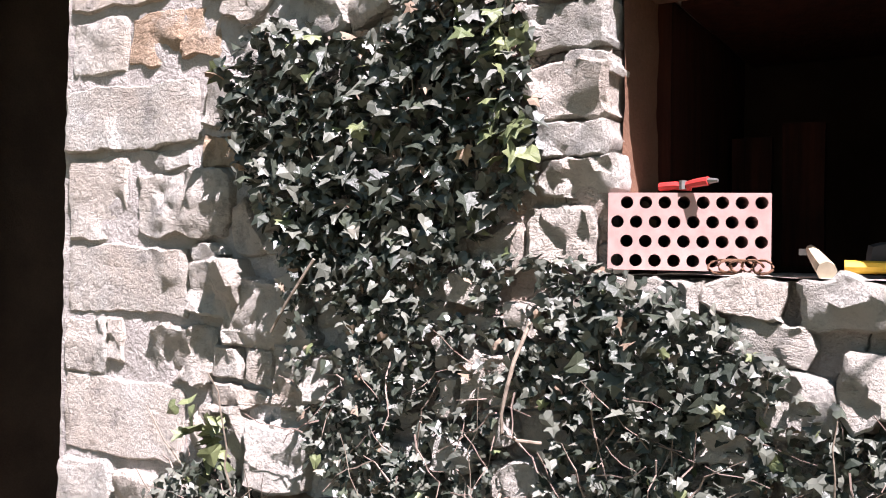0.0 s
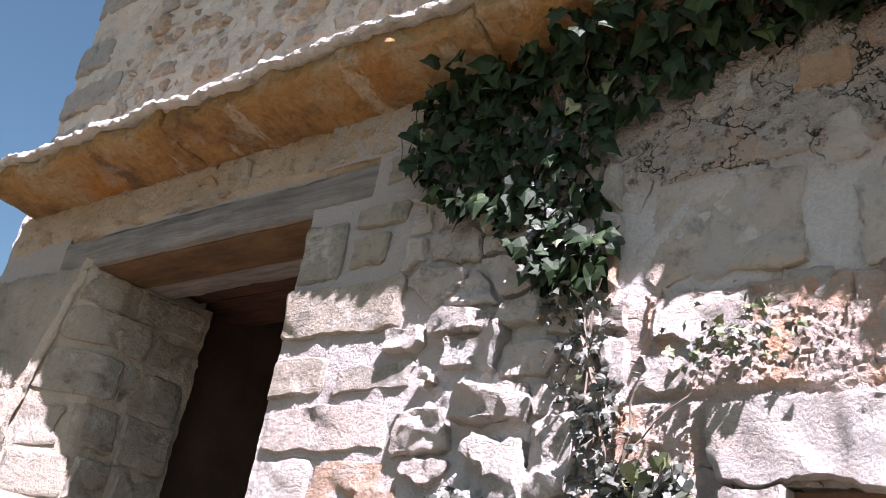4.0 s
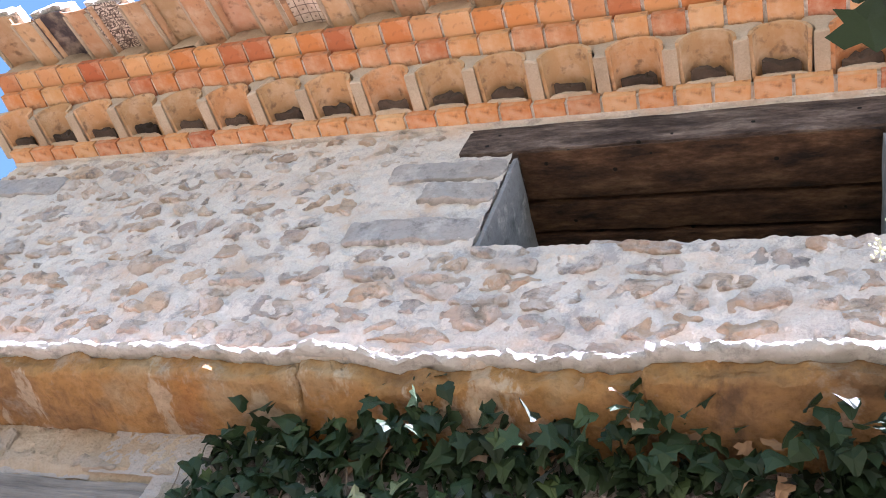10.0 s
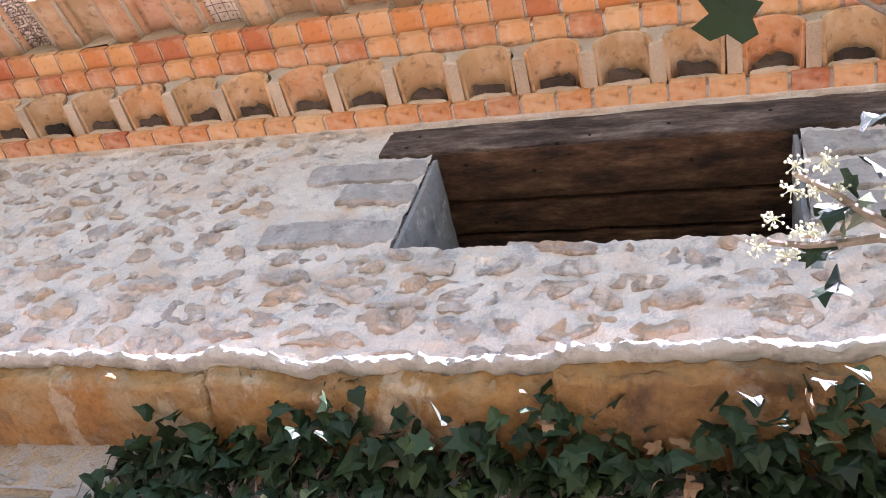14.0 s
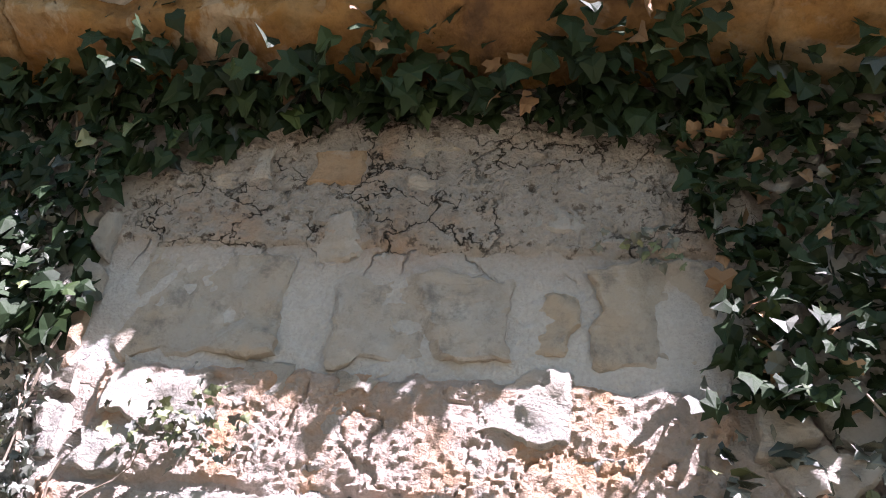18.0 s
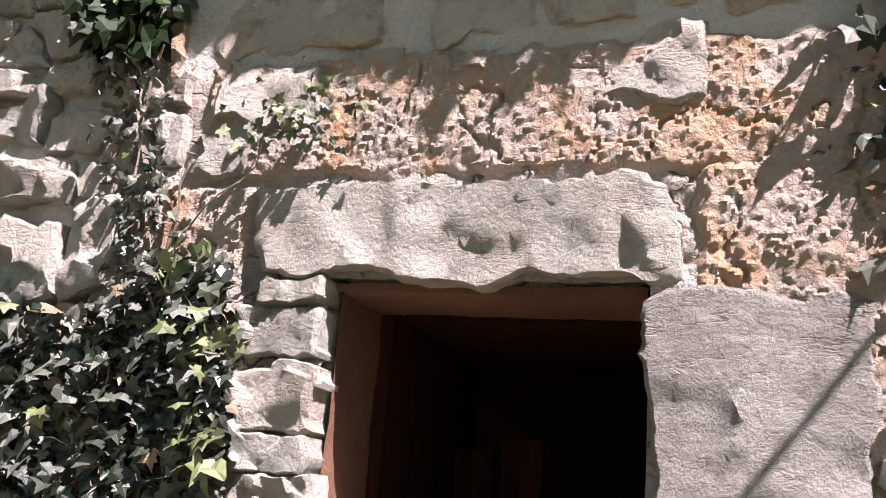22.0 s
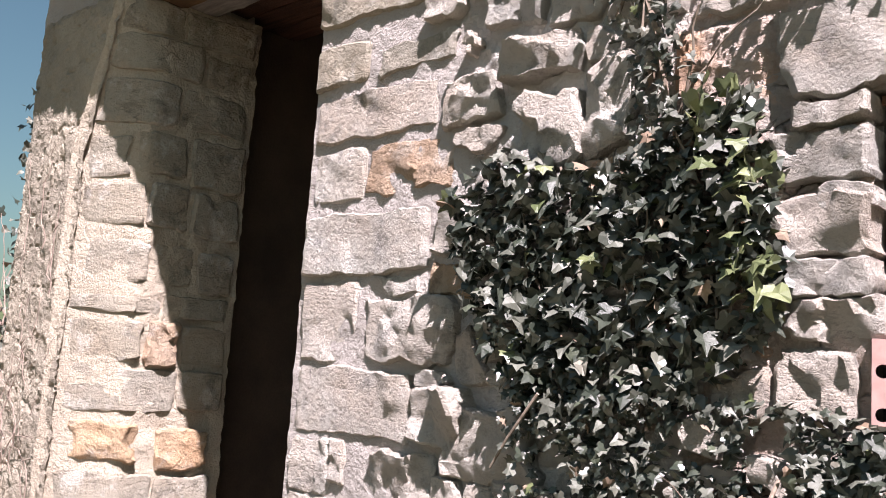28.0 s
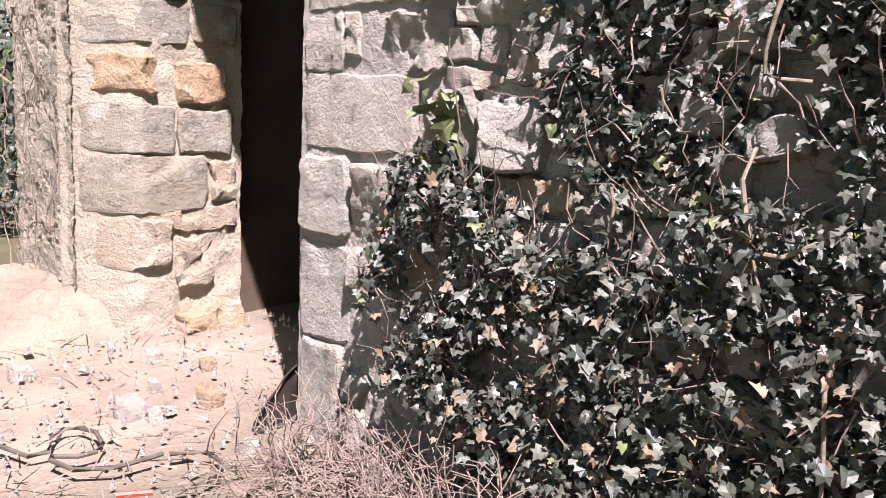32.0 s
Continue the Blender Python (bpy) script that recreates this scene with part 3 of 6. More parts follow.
def clip_poly(poly, px, py, nx, ny):
    """The part of a convex outline behind the line through p with normal n."""
    out = []
    for i in range(len(poly)):
        a, b = poly[i], poly[(i + 1) % len(poly)]
        da, db = (a[0] - px) * nx + (a[1] - py) * ny, (b[0] - px) * nx + (b[1] - py) * ny
        if da <= 0:
            out.append(a)
        if da * db < 0:
            k = da / (da - db)
            out.append((a[0] + (b[0] - a[0]) * k, a[1] + (b[1] - a[1]) * k))
    return out


def rubble(area, sx, sz, rng, gap, keep_out=(), jitter=0.36, shrink=1.0):
    """Irregular stones that fill an area (x0, z0, x1, z1) but for the boxes to keep out of: a list of outlines."""
    x0, z0, x1, z1 = area
    seeds, row = [], 0
    z = z0 + sz / 2
    while z < z1 + sz:
        x = x0 + (sx / 2 if row % 2 else 0)
        while x < x1 + sx:
            seeds.append((x + rng.uniform(-jitter, jitter) * sx, z + rng.uniform(-jitter, jitter) * sz))
            x += sx * rng.uniform(0.75, 1.25)
        z += sz
        row += 1
    k = sx / sz
    cells = []
    for i, (px, pz) in enumerate(seeds):
        if not (x0 - sx < px < x1 + sx and z0 - sz < pz < z1 + sz):
            continue
        poly = [(px - sx * 1.3, pz - sz * 1.3), (px + sx * 1.3, pz - sz * 1.3), (px + sx * 1.3, pz + sz * 1.3), (px - sx * 1.3, pz + sz * 1.3)]
        for j, (qx, qz) in enumerate(seeds):
            if i == j or abs(qx - px) > sx * 3 or abs(qz - pz) > sz * 3:
                continue
            dx, dz = qx - px, (qz - pz) * k * k
            l = math.hypot(dx, dz)
            mx, mz = (px + qx) / 2, (pz + qz) / 2
            poly = clip_poly(poly, mx - dx / l * gap, mz - dz / l * gap, dx / l, dz / l)
            if len(poly) < 3:
                break
        for lx, lz, nx, nz in ((x0, z0, -1, 0), (x1, z1, 1, 0), (x0, z0, 0, -1), (x1, z1, 0, 1)):
            if len(poly) > 2:
                poly = clip_poly(poly, lx, lz, nx, nz)
        for bx0, bz0, bx1, bz1 in keep_out:
            if len(poly) < 3:
                break
            mx = sum(p[0] for p in poly) / len(poly)
            mz = sum(p[1] for p in poly) / len(poly)
            if bx0 < mx < bx1 and bz0 < mz < bz1:
                poly = []
                break
            if min(p[0] for p in poly) < bx1 and max(p[0] for p in poly) > bx0 and min(p[1] for p in poly) < bz1 and max(p[1] for p in poly) > bz0:
                gaps = [(bx0 - mx, (bx0 - 0.006, 0, 1, 0)), (mx - bx1, (bx1 + 0.006, 0, -1, 0)), (bz0 - mz, (0, bz0 - 0.006, 0, 1)), (mz - bz1, (0, bz1 + 0.006, 0, -1))]
                poly = clip_poly(poly, *max(gaps)[1])
        if len(poly) < 3:
            continue
        w = max(p[0] for p in poly) - min(p[0] for p in poly)
        h = max(p[1] for p in poly) - min(p[1] for p in poly)
        if w < 0.035 or h < 0.025:
            continue
        if shrink != 1.0:
            mx = sum(p[0] for p in poly) / len(poly)
            mz = sum(p[1] for p in poly) / len(poly)
            s = shrink * rng.uniform(0.8, 1.1)
            poly = [(mx + (p[0] - mx) * s, mz + (p[1] - mz) * s) for p in poly]
        cells.append(poly)
    return cells


def sheet(area, holes, place, cell, amp, seed, freq=9.0, base=0.0, fine=0.4, boost=None, lift=None):
    """A mortar face with openings, lumpy as trowelled."""
    x0, z0, x1, z1 = area
    xs = sorted({x0, x1, *[h[i] for h in holes for i in (0, 2) if x0 < h[i] < x1]})
    zs = sorted({z0, z1, *[h[i] for h in holes for i in (1, 3) if z0 < h[i] < z1]})

    def fill(vals):
        out = [vals[0]]
        for a, b in zip(vals, vals[1:]):
            n = max(1, round((b - a) / cell))
            out += [a + (b - a) * (k + 1) / n for k in range(n)]
        return out
    xs, zs = fill(xs), fill(zs)
    bm = bmesh.new()
    grid = {}
    for i, x in enumerate(xs):
        for j, z in enumerate(zs):
            p = Vector((x, z, seed)) * freq
            n = noise.noise(p) * 0.6 + noise.noise(p * 2.7) * fine + (0.5 - abs(noise.noise(p * 4.1))) * fine * 0.6 + noise.noise(p * 8.5) * fine * 0.5
            grid[i, j] = bm.verts.new(place(x, z, base + (lift(x, z) if lift else 0.0) + n * amp * (boost(x, z) if boost else 1)))
    for i in range(len(xs) - 1):
        for j in range(len(zs) - 1):
            mx, mz = (xs[i] + xs[i + 1]) / 2, (zs[j] + zs[j + 1]) / 2
            if not any(h[0] < mx < h[2] and h[1] < mz < h[3] for h in holes):
                bm.faces.new((grid[i, j], grid[i + 1, j], grid[i + 1, j + 1], grid[i, j + 1]))
    for v in [v for v in bm.verts if not v.link_faces]:
        bm.verts.remove(v)
    return bm


# ---- house ----
DOOR = (-2.02, -0.3, -1.14, 1.89)
FLANK = -1.985
WIN = (-0.09, 0.89, 0.305, 1.285)
UPWIN = (-0.485, 2.79, 0.5, 3.245)
LEFT, RIGHT, TOP, THICK = -2.555, 2.6, 3.42, 0.40
FAR = 3.2


def wall_boxes(bm, y0, y1):
    for x0, z0, x1, z1 in ((LEFT, -0.4, -2.17, 2.1), (DOOR[2], -0.4, WIN[0], 2.1), (WIN[0], -0.4, WIN[2], WIN[1]), (WIN[0], WIN[3], WIN[2], 2.1), (WIN[2], -0.4, RIGHT, 2.1),
                           (DOOR[0], 1.99, DOOR[2], 2.1), (LEFT, 2.1, RIGHT, UPWIN[1]), (LEFT, UPWIN[1], UPWIN[0], TOP), (UPWIN[2], UPWIN[1], RIGHT, TOP), (UPWIN[0], 3.40, UPWIN[2], TOP)):
        add_box(bm, x0, y0, z0, x1, y1, z1)


bm = bmesh.new()
wall_boxes(bm, 0.03, THICK)
add_box(bm, -2.17, 0.11, -0.4, FLANK - 0.015, THICK, 1.9)
add_box(bm, -2.17, 0.03, 1.9, DOOR[0], THICK, 2.1)
wall_front = tagged(part("wall_front", bm, M_MORTAR), "rubble stone house front with lime mortar", "wall", kind="structure")
wall_side = tagged(part("wall_left", box(LEFT, THICK, -0.4, LEFT + 0.43, FAR, TOP), M_EARTH_MORTAR), "rough stone side wall of the house", "wall", kind="structure")
wall_right = tagged(part("wall_right", box(RIGHT - 0.5, THICK, -0.4, RIGHT, FAR, TOP), M_MORTAR), "plain stone side wall", "wall", kind="structure")
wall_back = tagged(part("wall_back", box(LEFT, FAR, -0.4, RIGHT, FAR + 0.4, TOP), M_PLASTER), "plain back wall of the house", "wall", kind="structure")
floor_in = tagged(part("floor", box(LEFT + 0.43, THICK, -0.2, RIGHT - 0.5, FAR, -0.02), M_GROUND), "earth floor of the dark room", "floor", kind="structure")
ceiling_low = tagged(part("ceiling_lower", box(LEFT + 0.43, THICK, 2.1, RIGHT - 0.5, FAR, 2.25), M_OLDWOOD), "dark boarded ceiling of the lower room", "ceiling", kind="structure")
ceiling_up = tagged(part("ceiling_upper", box(LEFT + 0.43, THICK, 3.4, RIGHT - 0.5, FAR, TOP), M_OLDWOOD), "dark boarded ceiling of the upper room", "ceiling", kind="structure")
lining = tagged(part("wall_lining", box(LEFT + 0.43, THICK, -0.02, LEFT + 0.45, FAR, 2.1), M_LINING), "brown inner side wall plaster, toned dark for the room's shade", "wall", kind="structure")

holes = [DOOR, WIN, UPWIN, (-2.02, 1.88, -1.14, 1.99), (-0.645, 3.24, 0.935, 3.40), (-1.14, 1.9, -0.965, 2.003), (-2.19, 1.9, -2.02, 2.003)]


def crumble(x, z):
    """How far the mortar is broken away: most over the small window, least where it is trowelled smooth."""
    if -0.36 < x < 0.6 and 1.79 < z < 2.1:
        return 0.5
    if x < -0.72:
        return 0.35
    return 0.3 if z > 1.575 and -0.4 < x < 0.6 else 0.5 if z > 1.5 else 1.0


part("mortar_face", sheet((DOOR[2], -0.1, 0.56, 2.12), holes, WALL, 0.009, 0.012, 3.3, 12.0, base=0.004, fine=0.8, boost=crumble, lift=lambda x, z: 0.007 * max(0.0, min(1.0, (-0.7 - x) / 0.15))), M_PIER, wall_front, "crumbling mortar, grey to reddish", smooth=True)


def crumbs(x0, z0, x1, z1, cell, seed, thick, stop=None, grain=0.007):
    """A patch of broken conglomerate: lumps, small crumbs and cracks, thinning out to its edge."""
    def relief(u, v, n):
        if stop:
            u = min(u, stop(v))
        p = Vector((u, v, seed))
        edge = min(1.0, min(u - x0, x1 - u, v - z0, z1 - v) / 0.03 + 0.35 * noise.noise(p * 30))
        lump = noise.noise(p * 9) * 0.6 + (0.35 - abs(noise.noise(p * 17))) * 0.8
        near = noise.voronoi(p * 84 + noise.noise_vector(p * 50) * 0.6)[0]
        near2 = noise.voronoi(p * 170)[0]
        grit = min(1.0, (near[1] - near[0]) * 1.6) * 0.7 + min(1.0, (near2[1] - near2[0]) * 1.6) * 0.3
        crack = max(0.0, 1 - abs(noise.noise(p * 8 + noise.noise_vector(p * 25) * 0.25)) * 26)
        return WALL(u, v, -0.012 + max(0.0, edge) * (0.018 + thick * (0.4 + lump) + grain * grit - 0.008 * crack))
    return sheet((x0, z0, x1, z1), [WIN], relief, cell, 0.0, seed)


part("crumbling_patch", crumbs(-0.33, 1.40, 0.58, 1.61, 0.0042, 4.4, 0.008, grain=0.0065), M_CONGLOM, wall_front, "pinkish crumbling conglomerate over the lintel", smooth=True)
part("crumbling_patch", crumbs(0.335, 1.22, 0.68, 1.45, 0.0042, 7.7, 0.009, grain=0.007), M_CONGLOM, wall_front, "pinkish crumbling conglomerate beside the lintel", smooth=True)
part("crumbling_patch", crumbs(0.49, 0.80, 0.68, 1.25, 0.006, 2.9, 0.014), M_CONGLOM, wall_front, "pinkish crumbling conglomerate beside the jamb", smooth=True)
part("crumbling_patch", crumbs(-0.37, 0.96, -0.195, 1.43, 0.005, 1.7, 0.015), M_CONGLOM, wall_front, "pinkish crumbling mortar beside the window", smooth=True)
part("crumbling_patch", crumbs(-0.42, 1.775, 0.62, 2.12, 0.0048, 9.3, 0.010, grain=0.009), M_GRANULE, wall_front, "granular cracked lime under the ledge", smooth=True)
part("mortar_face", sheet((0.56, -0.1, RIGHT, 2.12), [], WALL, 0.03, 0.012, 3.3, 12.0, fine=0.5), M_PIER, wall_front, smooth=True)
part("mortar_face", sheet((LEFT, 1.88, DOOR[2], 2.12), holes, WALL, 0.025, 0.010, 3.3, 12.0), M_PIER, wall_front, smooth=True)
part("mortar_face", sheet((LEFT, 2.12, 0.9, TOP), holes, WALL, 0.011, 0.011, 9.1, 17.0, base=0.003, fine=0.8), M_UP_MORTAR, wall_front, "flush pale pointing", smooth=True)
part("mortar_face", sheet((0.9, 2.12, RIGHT, TOP), holes, WALL, 0.04, 0.008, 9.1), M_UP_MORTAR, wall_front, smooth=True)

rng = random.Random(11)
TAKEN = [DOOR, WIN, UPWIN]


def lay(rects, parent, mat, proud, rough, wob=0.01, place=WALL, name="stone", warm=0.0, flat=False, facets=3, cell=0.010, jag=0.007):
    for x0, z0, x1, z1 in rects:
        if place is WALL:
            TAKEN.append((x0, z0, x1, z1))
        m = M_WARM if rng.random() < warm else mat
        part(name, stone_mesh(outline_rect(x0, z0, x1, z1, rng, wob), place, proud * rng.uniform(0.8, 1.2), -0.03, rng, cell, rough, facets, jag, flat), m, parent, smooth=True)


# dressed stones of the doorway's near jamb
lay([(-1.128, 1.09, -0.80, 1.20), (-1.128, 1.225, -0.98, 1.325), (-1.128, 0.93, -0.965, 1.075), (-1.128, 0.805, -0.815, 0.922), (-1.128, 0.695, -1.015, 0.795), (-1.128, 0.555, -0.82, 0.69),
     (-1.128, 0.40, -0.99, 0.545), (-1.128, 0.20, -0.985, 0.39), (-1.128, -0.06, -1.0, 0.19), (-1.128, 1.345, -0.80, 1.43)], wall_front, M_STONE, 0.020, 0.26, 0.006, facets=2, jag=0.004)
lay([(-0.97, 1.235, -0.76, 1.32), ], wall_front, M_WARM, 0.016, 0.3)
lay([(-0.95, 0.935, -0.73, 1.045), (-0.965, 0.69, -0.76, 0.785), (-0.97, 0.40, -0.86, 0.53), (-0.97, 0.21, -0.85, 0.38)], wall_front, M_STONE, 0.025, 0.7)
lay([(-1.14, 1.455, -0.99, 1.535), (-1.14, 1.58, -0.82, 1.69), (-1.14, 1.71, -1.015, 1.845), (-0.985, 1.725, -0.89, 1.80), (-0.96, 1.455, -0.77, 1.51), (-0.99, 1.82, -0.85, 1.87), (-0.925, 1.925, -0.84, 1.985)],
    wall_front, M_GREY, 0.021, 0.25, 0.006, flat=True, jag=0.004)
# rough lumps in the pier between door and window
lay([(-0.70, 1.485, -0.57, 1.55), (-0.635, 1.38, -0.50, 1.455), (-0.60, 1.245, -0.49, 1.35), (-0.485, 1.25, -0.40, 1.385), (-0.79, 1.33, -0.66, 1.42), (-0.74, 1.455, -0.715, 1.48)], wall_front, M_STONE, 0.034, 0.6, 0.014)
lay([(-0.81, 0.81, -0.69, 0.895), (-0.725, 0.77, -0.55, 0.88), (-0.62, 0.675, -0.52, 0.78), (-0.43, 0.70, -0.36, 0.79), (-0.78, 0.56, -0.68, 0.66), (-0.66, 0.55, -0.55, 0.65)], wall_front, M_STONE, 0.04, 0.8, 0.012)
# window: long lintel, stacked thin jamb stones, one big jamb block
lay([(-0.195, 1.285, 0.33, 1.405)], wall_front, M_STONE, 0.032, 0.40, 0.012, name="lintel_stone", facets=12, cell=0.007)
lay([(-0.185, 1.25, -0.09, 1.283), (-0.215, 1.18, -0.085, 1.246), (-0.145, 1.143, -0.082, 1.175), (-0.205, 1.09, -0.085, 1.165), (-0.19, 1.045, -0.082, 1.085), (-0.18, 0.99, -0.08, 1.04), (-0.2, 0.90, -0.1, 0.98)],
    wall_front, M_STONE, 0.026, 0.6, 0.005)
lay([(0.306, 1.025, 0.525, 1.276), (0.312, 0.86, 0.46, 1.015)], wall_front, M_JAMB, 0.03, 0.34, 0.010, flat=True, facets=4, cell=0.008)
lay([(-0.081, 0.842, 0.036, 0.893), (0.042, 0.848, 0.131, 0.889), (0.136, 0.838, 0.30, 0.889), (0.060, 0.795, 0.156, 0.844), (0.104, 0.725, 0.178, 0.790), (-0.06, 0.75, 0.05, 0.835), (0.19, 0.735, 0.27, 0.82), (0.28, 0.745, 0.40, 0.82)], wall_front, M_STONE, 0.044, 0.5)
# broken stones along the edge of the shade
lay([(-0.29, 1.505, -0.14, 1.59), (-0.10, 1.53, -0.035, 1.595), (0.25, 1.51, 0.375, 1.60), (0.04, 1.56, 0.09, 1.59), (-0.32, 1.43, -0.23, 1.49), (-0.26, 1.45, -0.16, 1.50)], wall_front, M_STONE, 0.013, 0.45, 0.016, facets=4, jag=0.010)
# stones that show through the low ivy
SHOWN = [(-0.330, 0.758, -0.299, 0.796), (-0.291, 0.715, -0.220, 0.795), (-0.327, 0.696, -0.296, 0.755), (-0.371, 0.443, -0.296, 0.511), (-0.392, 0.512, -0.307, 0.558), (-0.269, 0.428, -0.222, 0.473), (-0.322, 0.619, -0.255, 0.666), (-0.230, 0.602, -0.168, 0.650),
         (-0.249, 0.672, -0.211, 0.708), (-0.223, 0.811, -0.169, 0.852), (-0.608, 0.608, -0.549, 0.674), (-0.590, 0.695, -0.496, 0.762), (-0.344, 0.326, -0.281, 0.377), (-0.310, 0.840, -0.260, 0.888), (0.032, 0.670, 0.100, 0.720), (-0.47, 0.20, -0.40, 0.25), (-0.25, 0.27, -0.16, 0.31), (-0.24, 0.34, -0.17, 0.38)]
lay(SHOWN, wall_front, M_STONE, 0.044, 0.6, 0.012)
# plastered arch above the window
lay([(0.015, 1.605, 0.275, 1.755), (-0.31, 1.605, -0.06, 1.785), (0.385, 1.62, 0.545, 1.78), (0.305, 1.63, 0.355, 1.735), (-0.055, 1.775, 0.075, 1.86), (0.265, 1.83, 0.44, 1.925), (0.08, 1.97, 0.17, 2.03), (-0.26, 1.91, -0.14, 1.99),
     (-0.14, 1.80, -0.075, 1.87), (0.10, 1.86, 0.15, 1.93)], wall_front, M_ARCH, 0.0085, 0.55, 0.016, flat=True, facets=2, jag=0.010)
lay([(-0.07, 1.905, 0.005, 1.985)], wall_front, M_RUST, 0.020, 0.25, 0.015, flat=True, facets=1)

PLAIN = [(-0.33, 1.40, 0.58, 2.10), (0.34, 1.22, 0.6, 1.44), (-0.35, 1.0, -0.21, 1.42), (-0.36, 1.585, 0.58, 2.10), (DOOR[0] - 0.2, 1.86, -0.93, 2.12), (-1.14, 1.44, -0.84, 2.1)]
for poly in rubble((-1.13, -0.08, 0.75, 2.1), 0.115, 0.08, rng, 0.006, TAKEN + PLAIN):
    part("stone", stone_mesh(poly, WALL, rng.uniform(0.014, 0.032), -0.03, rng, 0.010, rng.uniform(0.3, 0.6), 3, 0.007), M_STONE if rng.random() < 0.95 else M_WARM, wall_front, smooth=True)
far_bm = bmesh.new()
for poly in rubble((0.75, -0.08, 1.6, 2.1), 0.15, 0.10, rng, 0.008):
    b2 = stone_mesh(poly, WALL, 0.025, -0.03, rng, 0.03, 0.4)
    me = bpy.data.meshes.new("stone")
    b2.to_mesh(me)
    b2.free()
    far_bm.from_mesh(me)
tagged(part("rubble", far_bm, M_STONE, wall_front, smooth=True), kind="stuff")

# flush rubble of the upper storey
wall_upper = empty_thing("wall_upper", "upper storey rubble stones flush in pale mortar", "wall", (0, 0, 2.2), kind="structure")
lay([(-0.84, 3.118, -0.49, 3.205), (-0.705, 2.995, -0.49, 3.085), (-0.875, 2.815, -0.49, 2.91), (0.505, 3.10, 0.8, 3.2), (0.505, 2.95, 0.72, 3.06), (0.505, 2.82, 0.85, 2.92)], wall_upper, M_SLABGREY, 0.019, 0.2, 0.006, flat=True, facets=1)
lay([(-2.575, 3.20, -2.2, 3.30), (-2.575, 2.98, -2.33, 3.08), (-2.575, 2.71, -2.38, 2.83), (-2.575, 2.53, -2.25, 2.64), (-2.575, 2.35, -2.35, 2.46)], wall_upper, M_SLABGREY, 0.017, 0.15, 0.008, flat=True, facets=1)
up_taken = [UPWIN, (-0.88, 2.8, -0.48, 3.22), (0.49, 2.8, 0.87, 3.22), (-2.6, 2.3, -2.25, 3.32), (-0.7, 3.2, 0.75, 3.5)]
for poly in rubble((-2.54, 2.2, 0.85, 3.41), 0.19, 0.078, rng, 0.004, up_taken, 0.5, 0.90):
    big = rng.random()
    mx, mz = sum(p[0] for p in poly) / len(poly), sum(p[1] for p in poly) / len(poly)
    k = 0.86 + 0.12 * big
    poly = [(mx + (x - mx) * k, mz + (z - mz) * k) for x, z in poly]
    part("stone", stone_mesh(rounded(poly, 2), WALL, rng.uniform(0.003, 0.0115), -0.02, rng, 0.008, 1.0, 3, 0.008), M_UPPER, wall_upper, smooth=True)

# window recess: mud-plastered cheek, shutter boards, and dark lining boards added as shade
win_frame = empty_thing("window_1", "small unglazed window, dark inner boards added for its shade", "window", (0.1, 0.3, 0.9), kind="structure")
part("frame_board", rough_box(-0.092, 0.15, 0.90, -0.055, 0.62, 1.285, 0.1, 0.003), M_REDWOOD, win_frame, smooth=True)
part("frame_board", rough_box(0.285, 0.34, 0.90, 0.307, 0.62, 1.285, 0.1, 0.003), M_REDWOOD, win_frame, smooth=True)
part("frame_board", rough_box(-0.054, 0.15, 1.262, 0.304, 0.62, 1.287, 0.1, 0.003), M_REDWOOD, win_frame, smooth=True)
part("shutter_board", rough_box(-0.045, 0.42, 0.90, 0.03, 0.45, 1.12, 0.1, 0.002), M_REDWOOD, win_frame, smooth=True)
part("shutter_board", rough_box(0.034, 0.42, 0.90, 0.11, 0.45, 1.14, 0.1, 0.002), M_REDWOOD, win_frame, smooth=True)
part("mud_soffit", rough_box(-0.087, 0.004, 1.270, 0.303, 0.148, 1.284, 0.02, 0.004, 12, 3, 0.002), M_MUD, win_frame, "reddish mud under the lintel", smooth=True)
CHEEK = lambda u, v, n: Vector((WIN[0] + n, u, v))
part("mud_cheek", sheet((0.014, 0.89, 0.16, 1.287), [], CHEEK, 0.012, 0.005, 2.2, base=0.010), M_MUD, win_frame, "reddish mud-plastered window cheek", smooth=True)

# ---- doorway ----
door_lintel = tagged(part("door_lintel", rough_box(-2.2, -0.012, 1.89, -0.942, 0.26, 1.99, 0.03, 0.010, 9, 2), M_LINTEL, smooth=True), "weathered pale grey timber lintel over the doorway", "lintel", kind="structure")
part("soffit", rough_box(-2.01, 0.0, 1.880, -1.15, 0.16, 1.896, 0.03, 0.004, 9, 5), M_SOFFIT, door_lintel, "brown weathered lintel soffit, toned down for shade", smooth=True)
for k in range(3):
    part("board", rough_box(-2.3, 0.27 + k * 0.12, 1.93 + 0.012 * k, -0.95, 0.38 + k * 0.12, 2.03, 0.1, 0.006, 6, k), M_OLDWOOD, door_lintel, "dark inner lintel board", smooth=True)
pillar = empty_thing("door_pillar", "lime-washed stone pillar with rough outer face", "pillar", (-2.3, 0.2, 0), kind="structure")


def flare(v):
    """How far the worn front corner of the pillar falls back, less under the lintel."""
    return 0.16 - 0.12 * max(0.0, min(1.0, (v - 1.45) / 0.4))


REVEAL = lambda u, v, n: Vector((FLANK + n - flare(v) * max(0.0, (0.1 - u) / 0.1) ** 1.5, u, v))

